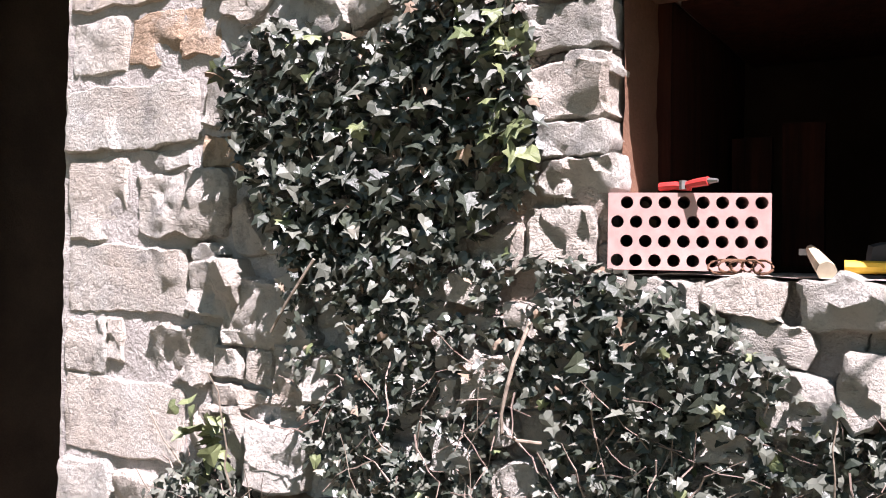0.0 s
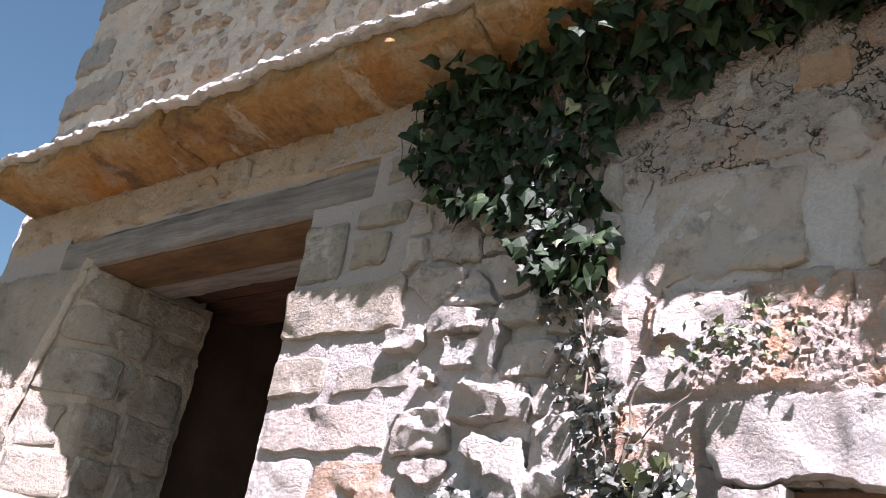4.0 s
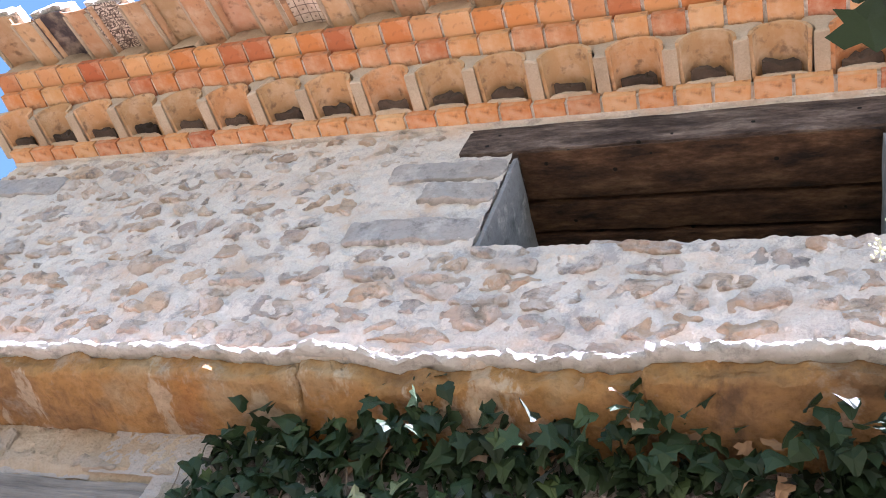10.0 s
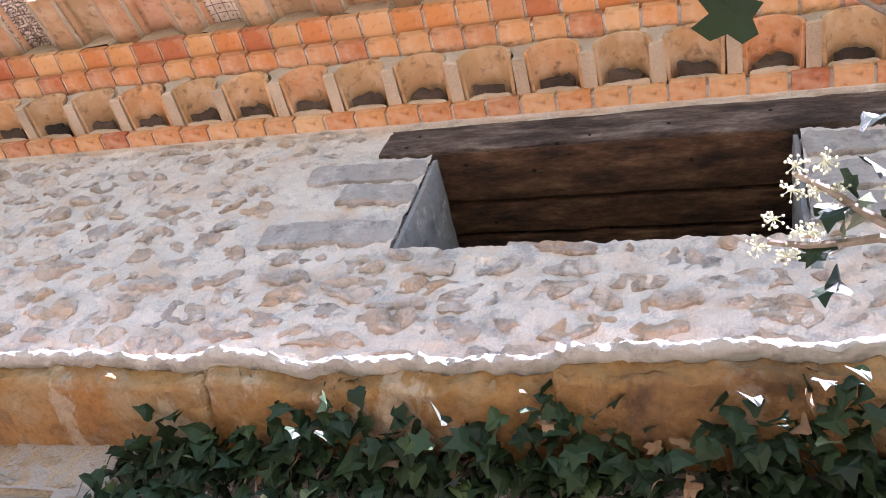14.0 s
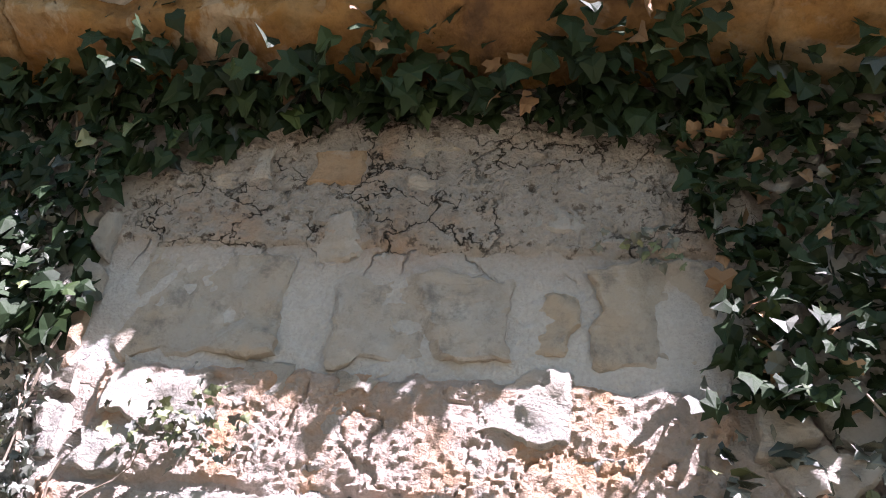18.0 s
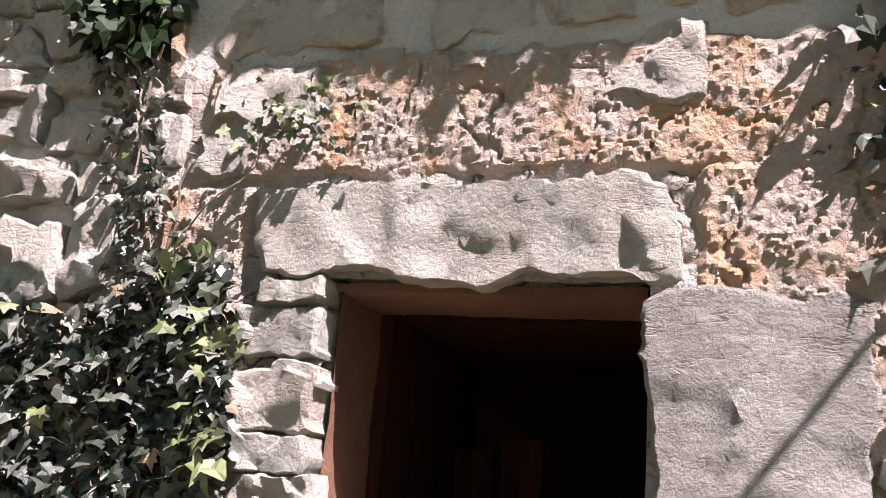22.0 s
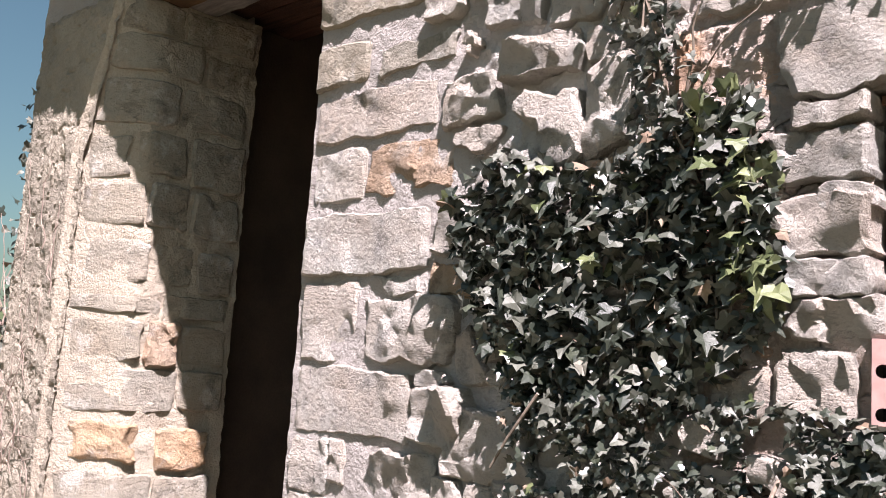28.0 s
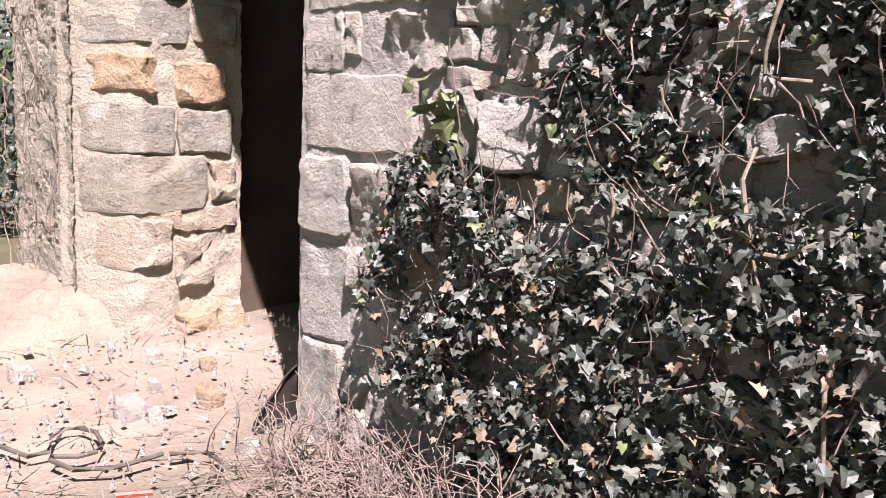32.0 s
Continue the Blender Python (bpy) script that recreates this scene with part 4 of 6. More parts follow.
part("mortar_face", sheet((-0.025, -0.1, THICK, 1.91), [], REVEAL, 0.016, 0.014, 5.5, 11.0, fine=0.7), M_JOINT, pillar, smooth=True)
lay([(0.004, 0.905, 0.12, 1.005), (0.0, 0.77, 0.235, 0.885), (0.004, 0.485, 0.195, 0.612), (0.205, 0.485, 0.365, 0.60), (0.0, 0.325, 0.285, 0.48), (0.0, 1.03, 0.165, 1.072), (0.245, 0.775, 0.38, 0.885),
     (0.012, 1.11, 0.12, 1.215), (0.0, 1.265, 0.09, 1.375), (0.0, 1.39, 0.055, 1.50), (0.135, 1.11, 0.25, 1.22), (0.265, 1.10, 0.38, 1.21), (0.18, 1.025, 0.38, 1.085), (0.245, 0.90, 0.38, 1.005), (0.105, 1.26, 0.22, 1.38), (0.235, 1.25, 0.38, 1.37),
     (0.07, 1.40, 0.20, 1.52), (0.215, 1.39, 0.38, 1.53), (0.0, 1.54, 0.16, 1.66), (0.175, 1.55, 0.38, 1.66), (0.0, 1.68, 0.22, 1.78), (0.235, 1.68, 0.38, 1.77), (0.0, 1.79, 0.15, 1.88), (0.165, 1.79, 0.38, 1.88)],
    pillar, M_GREY, 0.010, 0.26, 0.005, REVEAL, facets=1, jag=0.004)
lay([(0.30, 0.353, 0.385, 0.47), (0.10, 0.272, 0.375, 0.338), (0.02, 0.18, 0.17, 0.31), (0.185, 0.125, 0.30, 0.258)], pillar, M_CREAM, 0.016, 0.55, 0.012, REVEAL, facets=3)
lay([(0.022, 0.637, 0.135, 0.742), (0.20, 0.62, 0.335, 0.728)], pillar, M_RUST, 0.024, 0.7, 0.008, REVEAL)
lay([(0.137, 0.892, 0.23, 1.010)], pillar, M_WARM, 0.016, 0.5, 0.006, REVEAL)
lay([(0.20, -0.10, 0.39, 0.055)], pillar, M_RUST, 0.06, 0.5, 0.02, REVEAL)
part("rough_face", crumbs(LEFT - 0.01, -0.1, FLANK, 1.92, 0.007, 8.8, 0.011, lambda v: FLANK - flare(v)), M_ROUGHFACE, pillar, "rough lime-crusted outer face", smooth=True)
SIDE = lambda u, v, n: Vector((LEFT - n, -u, v))
part("rough_face", sheet((-0.5, -0.1, 0.0, 2.1), [], SIDE, 0.03, 0.015, 2.8, 12.0), M_MORTAR, pillar, smooth=True)

part("plaster_band", crumbs(LEFT, 1.985, -0.86, 2.15, 0.008, 3.9, 0.006), M_BAND, pillar, "ochre-stained plaster under the ledge", smooth=True)
for poly in rubble((-2.5, 2.0, -0.88, 2.12), 0.19, 0.055, rng, 0.010, [], 0.4, 0.8):
    if rng.random() < 0.6:
        part("stone", stone_mesh(rounded(poly, 1), WALL, rng.uniform(0.008, 0.015), -0.02, rng, 0.012, 0.5, 2, 0.010), M_BANDSTONE, pillar, smooth=True)

# ---- stone ledge ----
ledge = empty_thing("stone_ledge", "projecting ledge of ochre-stained stone slabs", "ledge", (-0.8, 0, 2.15), kind="structure")
edges = [-2.47, -1.60, -0.63, 0.055, 0.62, 1.3, 2.2]
for i, (a, b) in enumerate(zip(edges, edges[1:])):
    depth = (0.215, 0.205, 0.195, 0.222, 0.215, 0.21)[i]
    bm = rough_box(a - 0.003, -depth + 0.023, 2.120, b + 0.003, 0.02, 2.185, 0.010, 0.012, 11, i + 4, 0.004)
    for v in bm.verts:
        lip = max(0.0, min(1.0, (-v.co.y - 0.10) / 0.10))
        scar = noise.noise(Vector((v.co.x * 3.2 + v.co.y * 5, v.co.y * 2, i * 3.7)))
        if v.co.z < 2.15:
            v.co.z += 0.014 * lip + 0.030 * max(0.0, scar - 0.05) + 0.006 * noise.noise(v.co * 19)
        if v.co.y < -0.12:
            v.co.y += 0.022 * noise.noise(Vector((v.co.x * 4, i, 0))) + 0.014 * noise.noise(Vector((v.co.x * 15, i, v.co.z * 8))) + 0.008 * noise.noise(v.co * 46)
            v.co.z += 0.010 * noise.noise(Vector((v.co.x * 6, 3, 0))) + 0.006 * noise.noise(v.co * 33)
    part("slab", bm, M_SLAB, ledge, smooth=True)
    # pale strip along the rim, painted as the edge that catches the sun
    bm = rough_box(a - 0.002, -depth - 0.006, 2.179, b + 0.002, -depth + 0.045, 2.197, 0.006, 0.007, 55, i + 14, 0.002)
    for v in bm.verts:
        v.co.y += 0.022 * noise.noise(Vector((v.co.x * 4, i, 0))) + 0.014 * noise.noise(Vector((v.co.x * 15, i, v.co.z * 8))) + 0.008 * noise.noise(v.co * 60)
        v.co.z += 0.010 * noise.noise(Vector((v.co.x * 6, 3, 0))) + 0.009 * noise.noise(Vector((v.co.x * 24, 1, 0))) * (v.co.z < 2.187)
    part("crust", bm, M_CRUST, ledge, "crumbly edge toned white as if sunlit", smooth=True)
# Top sheet added, out of view, to seal the slab joints against sun.
part("mortar_bed", sheet((-2.44, -0.02, 2.2, 0.19), [], lambda u, v, n: Vector((u, -v, 2.183 + n)), 0.03, 0.006, 6.6), M_UP_MORTAR, ledge, "sunlit crumbly top of the ledge", smooth=True)

# ---- upper window ----
up_beam = tagged(part("window_lintel", rough_box(-0.66, -0.016, 3.25, 0.95, 0.16, 3.405, 0.04, 0.008, 7, 5), M_GREYWOOD, smooth=True), "old grey-brown timber lintel with worm holes", "lintel", kind="structure")
for k in range(3):
    part("beam", rough_box(-0.62, 0.168 + k * 0.115, 3.235 - 0.004 * k, 0.68, 0.276 + k * 0.115, 3.36, 0.04, 0.008, 9, k + 9), M_BEAM, up_beam, "dark cracked inner beam", smooth=True)

part("soffit", rough_box(-0.47, -0.008, 3.238, 0.49, 0.155, 3.249, 0.03, 0.004, 11, 6, 0.002), M_BEAM, up_beam, "reddish worn underside of the lintel", smooth=True)
part("jamb_slab", rough_box(-0.486, -0.004, 2.80, -0.462, 0.34, 3.235, 0.04, 0.006, 9, 3), M_SLATE, up_beam, "blue-grey stone jamb of the upper window", smooth=True)
part("jamb_slab", rough_box(0.478, -0.004, 2.80, 0.502, 0.34, 3.235, 0.04, 0.006, 9, 8), M_SLATE, up_beam, "blue-grey stone jamb of the upper window", smooth=True)
for k in range(7):
    x = -0.47 + k * 0.137
    part("sill_stone", stone_mesh(outline_rect(x, 0.0, x + 0.13, 0.3, rng, 0.01), lambda u, v, n: Vector((u, v, 2.775 + n)), rng.uniform(0.016, 0.026), -0.03, rng, 0.02, 0.5), M_UPPER, up_beam, smooth=True)

# ---- eaves ----
eaves = empty_thing("eaves_cornice", "stepped brick and tile cornice under the roof", "cornice", (-0.6, 0, 3.44), kind="structure")
part("mortar_bed", box(LEFT, -0.02, 3.42, RIGHT, 0.5, 3.465), M_UP_MORTAR, eaves)


def brick_course(z0, z1, y0, start, width):
    part("mortar_bed", box(start + 0.02, y0 + 0.012, z0 + 0.009, RIGHT - 0.9, y0 + 0.15, z1 - 0.009), M_UP_MORTAR, eaves)
    protos = []
    for k in range(4):
        me_bm = rough_box(0.002, y0, z0, width - 0.002, y0 + 0.16, z1, 0.05, 0.003, 20, k, 0.003)
        protos.append(part("brick", me_bm, M_CLAY, eaves, smooth=True))
    n = int((RIGHT - 0.9 - start) / width)
    for i in range(n):
        src = protos[i % 4]
        ob = src if i < 4 else new("brick", src.data)
        ob.parent = eaves
        ob.matrix_parent_inverse = Matrix.Translation(-eaves.location)
        ob.matrix_basis = Matrix.Translation((start + i * width, rng.uniform(-0.004, 0.004), 0))


def tube(points, r0, r1, sides=5):
    bm = bmesh.new()
    rings = []
    n = len(points)
    for i, p in enumerate(points):
        p = Vector(p)
        d = (Vector(points[min(i + 1, n - 1)]) - Vector(points[max(i - 1, 0)])).normalized()
        a = d.orthogonal().normalized()
        b = d.cross(a)
        rad = r0 + (r1 - r0) * i / max(1, n - 1)
        rings.append([bm.verts.new(p + (a * math.cos(2 * math.pi * k / sides) + b * math.sin(2 * math.pi * k / sides)) * rad) for k in range(sides)])
    for a, b in zip(rings, rings[1:]):
        for k in range(sides):
            bm.faces.new((a[k], a[(k + 1) % sides], b[(k + 1) % sides], b[k]))
    bm.faces.new(rings[0][::-1])
    bm.faces.new(rings[-1])
    bmesh.ops.recalc_face_normals(bm, faces=bm.faces[:])
    return bm


def tile_mesh(width, length, height, thick, place):
    """A curved clay tile, an arch in section."""
    bm = bmesh.new()
    n = 10
    rows = []
    for y in (0.0, length):
        for r in (0.0, thick):
            rows.append([bm.verts.new(place((width / 2 - r) * math.cos(math.pi * k / n), y, (height - r) * math.sin(math.pi * k / n))) for k in range(n + 1)])
    o0, i0, o1, i1 = rows
    for k in range(n):
        bm.faces.new((o0[k], o0[k + 1], o1[k + 1], o1[k]))
        bm.faces.new((i0[k + 1], i0[k], i1[k], i1[k + 1]))
        bm.faces.new((o0[k + 1], o0[k], i0[k], i0[k + 1]))
        bm.faces.new((o1[k], o1[k + 1], i1[k + 1], i1[k]))
    for k in (0, n):
        bm.faces.new((o0[k], o1[k], i1[k], i0[k]) if k == 0 else (o1[k], o0[k], i0[k], i1[k]))
    bmesh.ops.recalc_face_normals(bm, faces=bm.faces[:])
    return bm


brick_course(3.422, 3.462, -0.070, LEFT - 0.005, 0.105)
part("mortar_bed", box(LEFT - 0.03, -0.02, 3.465, RIGHT, 0.5, 3.56), M_TILE_MORTAR, eaves)
pitch = 0.1966
for i in range(20):
    x = -2.603 + pitch * (i + 0.5) + rng.uniform(-0.006, 0.006)
    high = rng.uniform(0.074, 0.084)
    part("arch_tile", tile_mesh(0.164, 0.19, high, 0.011, lambda a, b, c: Vector((x + a * (1 - 0.5 * b), -0.192 + b, 3.467 + c * (1 - 0.4 * b)))), M_ARCHTILE, eaves, smooth=True)
    w = rng.uniform(0.05, 0.062)
    part("arch_fill", stone_mesh(rounded([(x - w, 3.466), (x + w, 3.466), (x + 0.045, 3.466 + rng.uniform(0.008, 0.03)), (x + 0.01, 3.466 + rng.uniform(0.02, 0.045)), (x - 0.04, 3.466 + rng.uniform(0.008, 0.03))], 1), lambda u, v, n: Vector((u, -0.082 - n, v)), 0.016, -0.04, rng, 0.010, 0.9), M_DARKFILL, eaves, "dark crumbly fill in the arch", smooth=True)
    part("mortar_lip", stone_mesh(rounded([(x - 0.075, 3.452), (x + 0.075, 3.452), (x + 0.05, 3.462), (x, 3.462 + rng.uniform(0.002, 0.008)), (x - 0.05, 3.462)], 1), lambda u, v, n: Vector((u, -0.064 - n, v)), 0.012, -0.03, rng, 0.012, 0.3), M_TILE_MORTAR, eaves, "pale mortar under the arch", smooth=True)
    left, right = [[(c + q * 0.083 * math.cos(radians(w)), 3.466 + 0.076 * math.sin(radians(w))) for w in (0, 20, 40, 58)] for c, q in ((x - pitch, 1), (x, -1))]
    part("spandrel", stone_mesh([(x - 0.119, 3.457), (x - 0.078, 3.457), *right, (x - 0.05, 3.552), (x - pitch + 0.05, 3.552), *left[::-1]], lambda u, v, n: Vector((u, -0.176 - n, v)), 0.010, -0.15, rng, 0.010, 0.4, 1, 0.002), M_TILE_MORTAR, eaves, "tan mortar between two arches", smooth=True)
brick_course(3.552, 3.589, -0.250, LEFT - 0.045, 0.104)
brick_course(3.594, 3.632, -0.315, LEFT - 0.065, 0.104)
part("mortar_bed", box(LEFT - 0.03, -0.165, 3.548, RIGHT, 0.5, 3.64), M_TILE_MORTAR, eaves)
roof = empty_thing("tile_roof", "roof edge of curved clay tiles, some patterned", "roof", (-0.6, 0, 3.66), kind="structure")
bm = bmesh.new()
q = [bm.verts.new((x, y, 3.715 + 0.25 * (y + 0.46) + z)) for z in (0, 0.02) for x, y in ((LEFT - 0.06, -0.445), (RIGHT, -0.445), (RIGHT, 0.6), (LEFT - 0.06, 0.6))]
for f in ((3, 2, 1, 0), (4, 5, 6, 7), (0, 1, 5, 4), (1, 2, 6, 5), (2, 3, 7, 6), (3, 0, 4, 7)):
    bm.faces.new([q[i] for i in f])
part("mortar_bed", bm, M_TILE_MORTAR, roof)
bm = bmesh.new()
q = [bm.verts.new(p) for x in (LEFT - 0.04, RIGHT + 0.05) for p in ((x, -0.28, 3.635), (x, FAR + 0.4, 3.44), (x, FAR + 0.4, 4.66), (x, -0.28, 3.698))]
for f in ((0, 1, 2, 3), (7, 6, 5, 4), (0, 4, 5, 1), (1, 5, 6, 2), (2, 6, 7, 3), (3, 7, 4, 0)):
    bm.faces.new([q[i] for i in f])
bmesh.ops.recalc_face_normals(bm, faces=bm.faces[:])
part("roof_body", bm, M_UP_MORTAR, roof)


def glazed_look(kind):
    """Cream tile printed with a dark grid and, in each field, a ring, a dot or a ring with a scroll; worn and dusty."""
    def build(nt, vec, rnd):
        sep = nt.nodes.new("ShaderNodeSeparateXYZ")
        nt.links.new(vec, sep.inputs[0])
        per = {"circles": 17.0, "dots": 30.0, "scroll": 21.0}[kind]
        u, v = calc(nt, "MULTIPLY", sep.outputs[0], per), calc(nt, "MULTIPLY", sep.outputs[1], per)
        fu, fv = calc(nt, "SUBTRACT", calc(nt, "FRACT", u), 0.5), calc(nt, "SUBTRACT", calc(nt, "FRACT", v), 0.5)
        edge = calc(nt, "MAXIMUM", calc(nt, "ABSOLUTE", fu), calc(nt, "ABSOLUTE", fv))
        line = calc(nt, "GREATER_THAN", edge, 0.455)
        rad = calc(nt, "SQRT", calc(nt, "ADD", calc(nt, "MULTIPLY", fu, fu), calc(nt, "MULTIPLY", fv, fv)))
        if kind == "dots":
            mark = calc(nt, "LESS_THAN", rad, 0.10)
        else:
            mark = calc(nt, "LESS_THAN", calc(nt, "ABSOLUTE", calc(nt, "SUBTRACT", rad, 0.25)), 0.045)
        if kind == "scroll":
            curl = noise_tex(nt, vec, 70, 2, 0.5)
            mark = calc(nt, "MAXIMUM", mark, calc(nt, "LESS_THAN", calc(nt, "ABSOLUTE", calc(nt, "SUBTRACT", curl, 0.5)), 0.055))
        ink = calc(nt, "MAXIMUM", line, mark)
        ink = calc(nt, "MULTIPLY", ink, ramp(nt, noise_tex(nt, vec, 45, 4), [(0.3, (0.55, 0.55, 0.55)), (0.55, (1, 1, 1))]))
        ground_tone = ramp(nt, noise_tex(nt, vec, 18, 5, 0.65), [(0.35, (0.42, 0.33, 0.25)), (0.6, (0.62, 0.53, 0.44))])
        return blend(nt, ink, ground_tone, (0.09, 0.06, 0.05)), None
    return build


M_RINGS = material("ring_patterned_tile", glazed_look("circles"), 0.5)
M_SCROLL = material("scroll_patterned_tile", glazed_look("scroll"), 0.5)
M_DOTS = material("grid_patterned_tile", glazed_look("dots"), 0.5)
M_DARKTILE = material("dark_glazed_tile", clay_look([(0.05, 0.04, 0.045), (0.07, 0.055, 0.06)]), 0.5)
SPECIAL = {1: M_DARKTILE, 2: M_SCROLL, 5: M_DOTS, 8: M_RINGS}
for i in range(16):
    x = -2.547 + 0.2573 * i
    slope = 0.25
    twist = rng.uniform(-0.012, 0.012)
    part("cover_tile", tile_mesh(0.165, 0.5, 0.055, 0.013, lambda a, b, c: Vector((x + a + twist * b, -0.50 + b + twist, 3.660 + c + b * slope))), SPECIAL.get(i, M_TILE), roof, "patterned glazed tile" if i in SPECIAL else "", smooth=True)
    part("channel_tile", tile_mesh(0.128, 0.5, -0.032, -0.012, lambda a, b, c: Vector((x + 0.1287 + a, -0.485 + b - twist, 3.678 + c + b * slope))), M_TILE, roof, smooth=True)
    for side in (-1, 1):
        part("mortar_fillet", tube([(x + side * (0.078 + 0.003 * noise.noise(Vector((i, side, k)))), -0.478 + 0.055 * k, 3.662 + 0.055 * k * slope) for k in range(5)], 0.0085, 0.010, 6), M_TILE_MORTAR, roof, smooth=True)
    part("mortar_cap", tile_mesh(0.196, 0.22, 0.085, 0.048, lambda a, b, c: (lambda p: p + 0.012 * noise.noise_vector(p * 21) + 0.006 * noise.noise_vector(p * 60))(Vector((x + a, -0.512 + b + twist, 3.690 + c + b * slope)))), M_CRUST, roof, "mortar cap over the tile end, toned white as sunlit", smooth=True)
    part("mortar_lump", stone_mesh(outline_rect(x - 0.078, -0.30, x + 0.078, -0.2, rng), lambda u, v, n: Vector((u, v, 3.712 + n)), 0.05, -0.06, rng, 0.02, 0.6), M_TILE_MORTAR, roof, smooth=True)

# the rest of the roof's tile rows, out of the walk's sight
field = bmesh.new()
for i in range(20):
    for k in range(9):
        x, y0 = -2.547 + 0.2573 * i, -0.05 + 0.43 * k
        for dx, w, h, th, up in ((0.0, 0.19, -0.07, -0.014, 0.02), (0.125, 0.17, 0.07, 0.014, 0.01)):
            b2 = tile_mesh(w, 0.48, h, th, lambda a, b, c: Vector((x + dx + a, y0 + b, 3.737 + up + c + (y0 + 0.49 + b) * 0.25 - 0.03 * b)))
            me = bpy.data.meshes.new("tile")
            b2.to_mesh(me)
            b2.free()
            field.from_mesh(me)
            bpy.data.meshes.remove(me)
tagged(part("tile_field", field, M_TILE, roof, smooth=True), kind="stuff")

# ---- ground ----
bm = bmesh.new()
ring = [0.12 * 1.16 ** k for k in range(70)]
ring = [r for r in ring if r < 2500]
prev = None
for r in ring:
    loop = []
    for k in range(72):
        a = 2 * math.pi * k / 72
        x, y = -1.2 + r * math.cos(a), -0.4 + r * math.sin(a)
        h = 0.02 * noise.noise(Vector((x * 3, y * 3, 0))) + 0.012 * noise.noise(Vector((x * 11, y * 11, 4)))
        loop.append(bm.verts.new((x, y, h - 0.01)))
    if prev:
        for k in range(72):
            bm.faces.new((prev[k], loop[k], loop[(k + 1) % 72], prev[(k + 1) % 72]))
    else:
        bm.faces.new(loop)
    prev = loop
ground = tagged(part("ground", bm, M_GROUND, smooth=True), "dusty pale earth ground with debris", "ground", kind="structure")


# ---- ivy ----
def leaf_look(dark, mid, pale):
    def build(nt, vec, rnd):
        isl = nt.nodes.new("ShaderNodeNewGeometry").outputs["Random Per Island"]
        r = calc(nt, "FRACT", calc(nt, "ADD", isl, rnd))
        col = ramp(nt, r, [(0.0, dark), (0.55, mid), (0.92, mid), (1.0, pale)])
        n = noise_tex(nt, vec, 60, 3)
        return blend(nt, 0.5, col, ramp(nt, n, [(0.3, (0.6, 0.6, 0.6)), (0.7, (1.3, 1.3, 1.2))]), "MULTIPLY"), n
    return build


M_LEAF = material("dark_ivy_leaf", leaf_look((0.020, 0.026, 0.019), (0.037, 0.045, 0.033), (0.07, 0.082, 0.055)), 0.38, 0.3, 0.002, 0.6)
# Dusty grey-green; the sky's gloss is mixed into the colour as grey.
M_LEAF_DULL = material("dusty_sheen_ivy_leaf", leaf_look((0.052, 0.057, 0.047), (0.122, 0.127, 0.106), (0.23, 0.215, 0.18)), 0.45, 0.3, 0.002, 0.5)
M_LEAF_PALE = material("young_ivy_leaf", leaf_look((0.08, 0.10, 0.045), (0.14, 0.16, 0.075), (0.24, 0.24, 0.13)), 0.4, 0.3, 0.002, 0.5)
M_LEAF_DRY = material("dry_ivy_leaf", leaf_look((0.15, 0.105, 0.075), (0.22, 0.165, 0.125), (0.30, 0.23, 0.17)), 0.7, 0.3, 0.002, 0.2)


M_LEAF_RUST = material("rust_coloured_ivy_leaf", leaf_look((0.11, 0.062, 0.03), (0.26, 0.16, 0.09), (0.36, 0.24, 0.10)), 0.6, 0.3, 0.002, 0.3)


# Darker copy of the ivy leaf: the ledge's shade put into the green.
M_LEAF_SHADE = material("shaded_ivy_leaf", leaf_look((0.009, 0.017, 0.007), (0.018, 0.034, 0.013), (0.045, 0.07, 0.022)), 0.55, 0.3, 0.002, 0.2)


def bark_look(nt, vec, rnd):
    n = noise_tex(nt, vec, 80, 4)
    return ramp(nt, n, [(0.3, (0.13, 0.10, 0.075)), (0.7, (0.30, 0.245, 0.195))]), n


def straw_look(nt, vec, rnd):
    n = noise_tex(nt, vec, 25, 3)
    return ramp(nt, n, [(0.3, (0.14, 0.10, 0.082)), (0.7, (0.33, 0.255, 0.215))]), n


M_BARK = material("ivy_stem_bark", bark_look, 0.9, 0.5, 0.003)
M_STRAW = material("dry_twig", straw_look, 0.9, 0.3, 0.002)

LOBES = [(0.0, 0.0), (0.30, -0.16), (0.62, 0.02), (0.44, 0.30), (0.58, 0.62), (0.24, 0.62), (0.0, 1.12), (-0.24, 0.62), (-0.58, 0.62), (-0.44, 0.30), (-0.62, 0.02), (-0.30, -0.16)]
HEART = [(0.0, 0.0), (0.26, -0.14), (0.50, 0.05), (0.50, 0.35), (0.32, 0.68), (0.12, 0.95), (0.0, 1.1), (-0.12, 0.95), (-0.32, 0.68), (-0.50, 0.35), (-0.50, 0.05), (-0.26, -0.14)]


def leaf_shape(outline, fold, curl, seed):
    r = random.Random(seed)
    vs = [(0.0, 0.42, 0.06)]
    for x, y in outline:
        x, y = x * r.uniform(0.85, 1.15), y * r.uniform(0.9, 1.1)
        vs.append((x, y, fold * abs(x) - curl * (y - 0.3) ** 2 + r.uniform(-0.05, 0.05)))
    n = len(outline)
    return vs, [(0, i + 1, (i + 1) % n + 1) for i in range(n)]


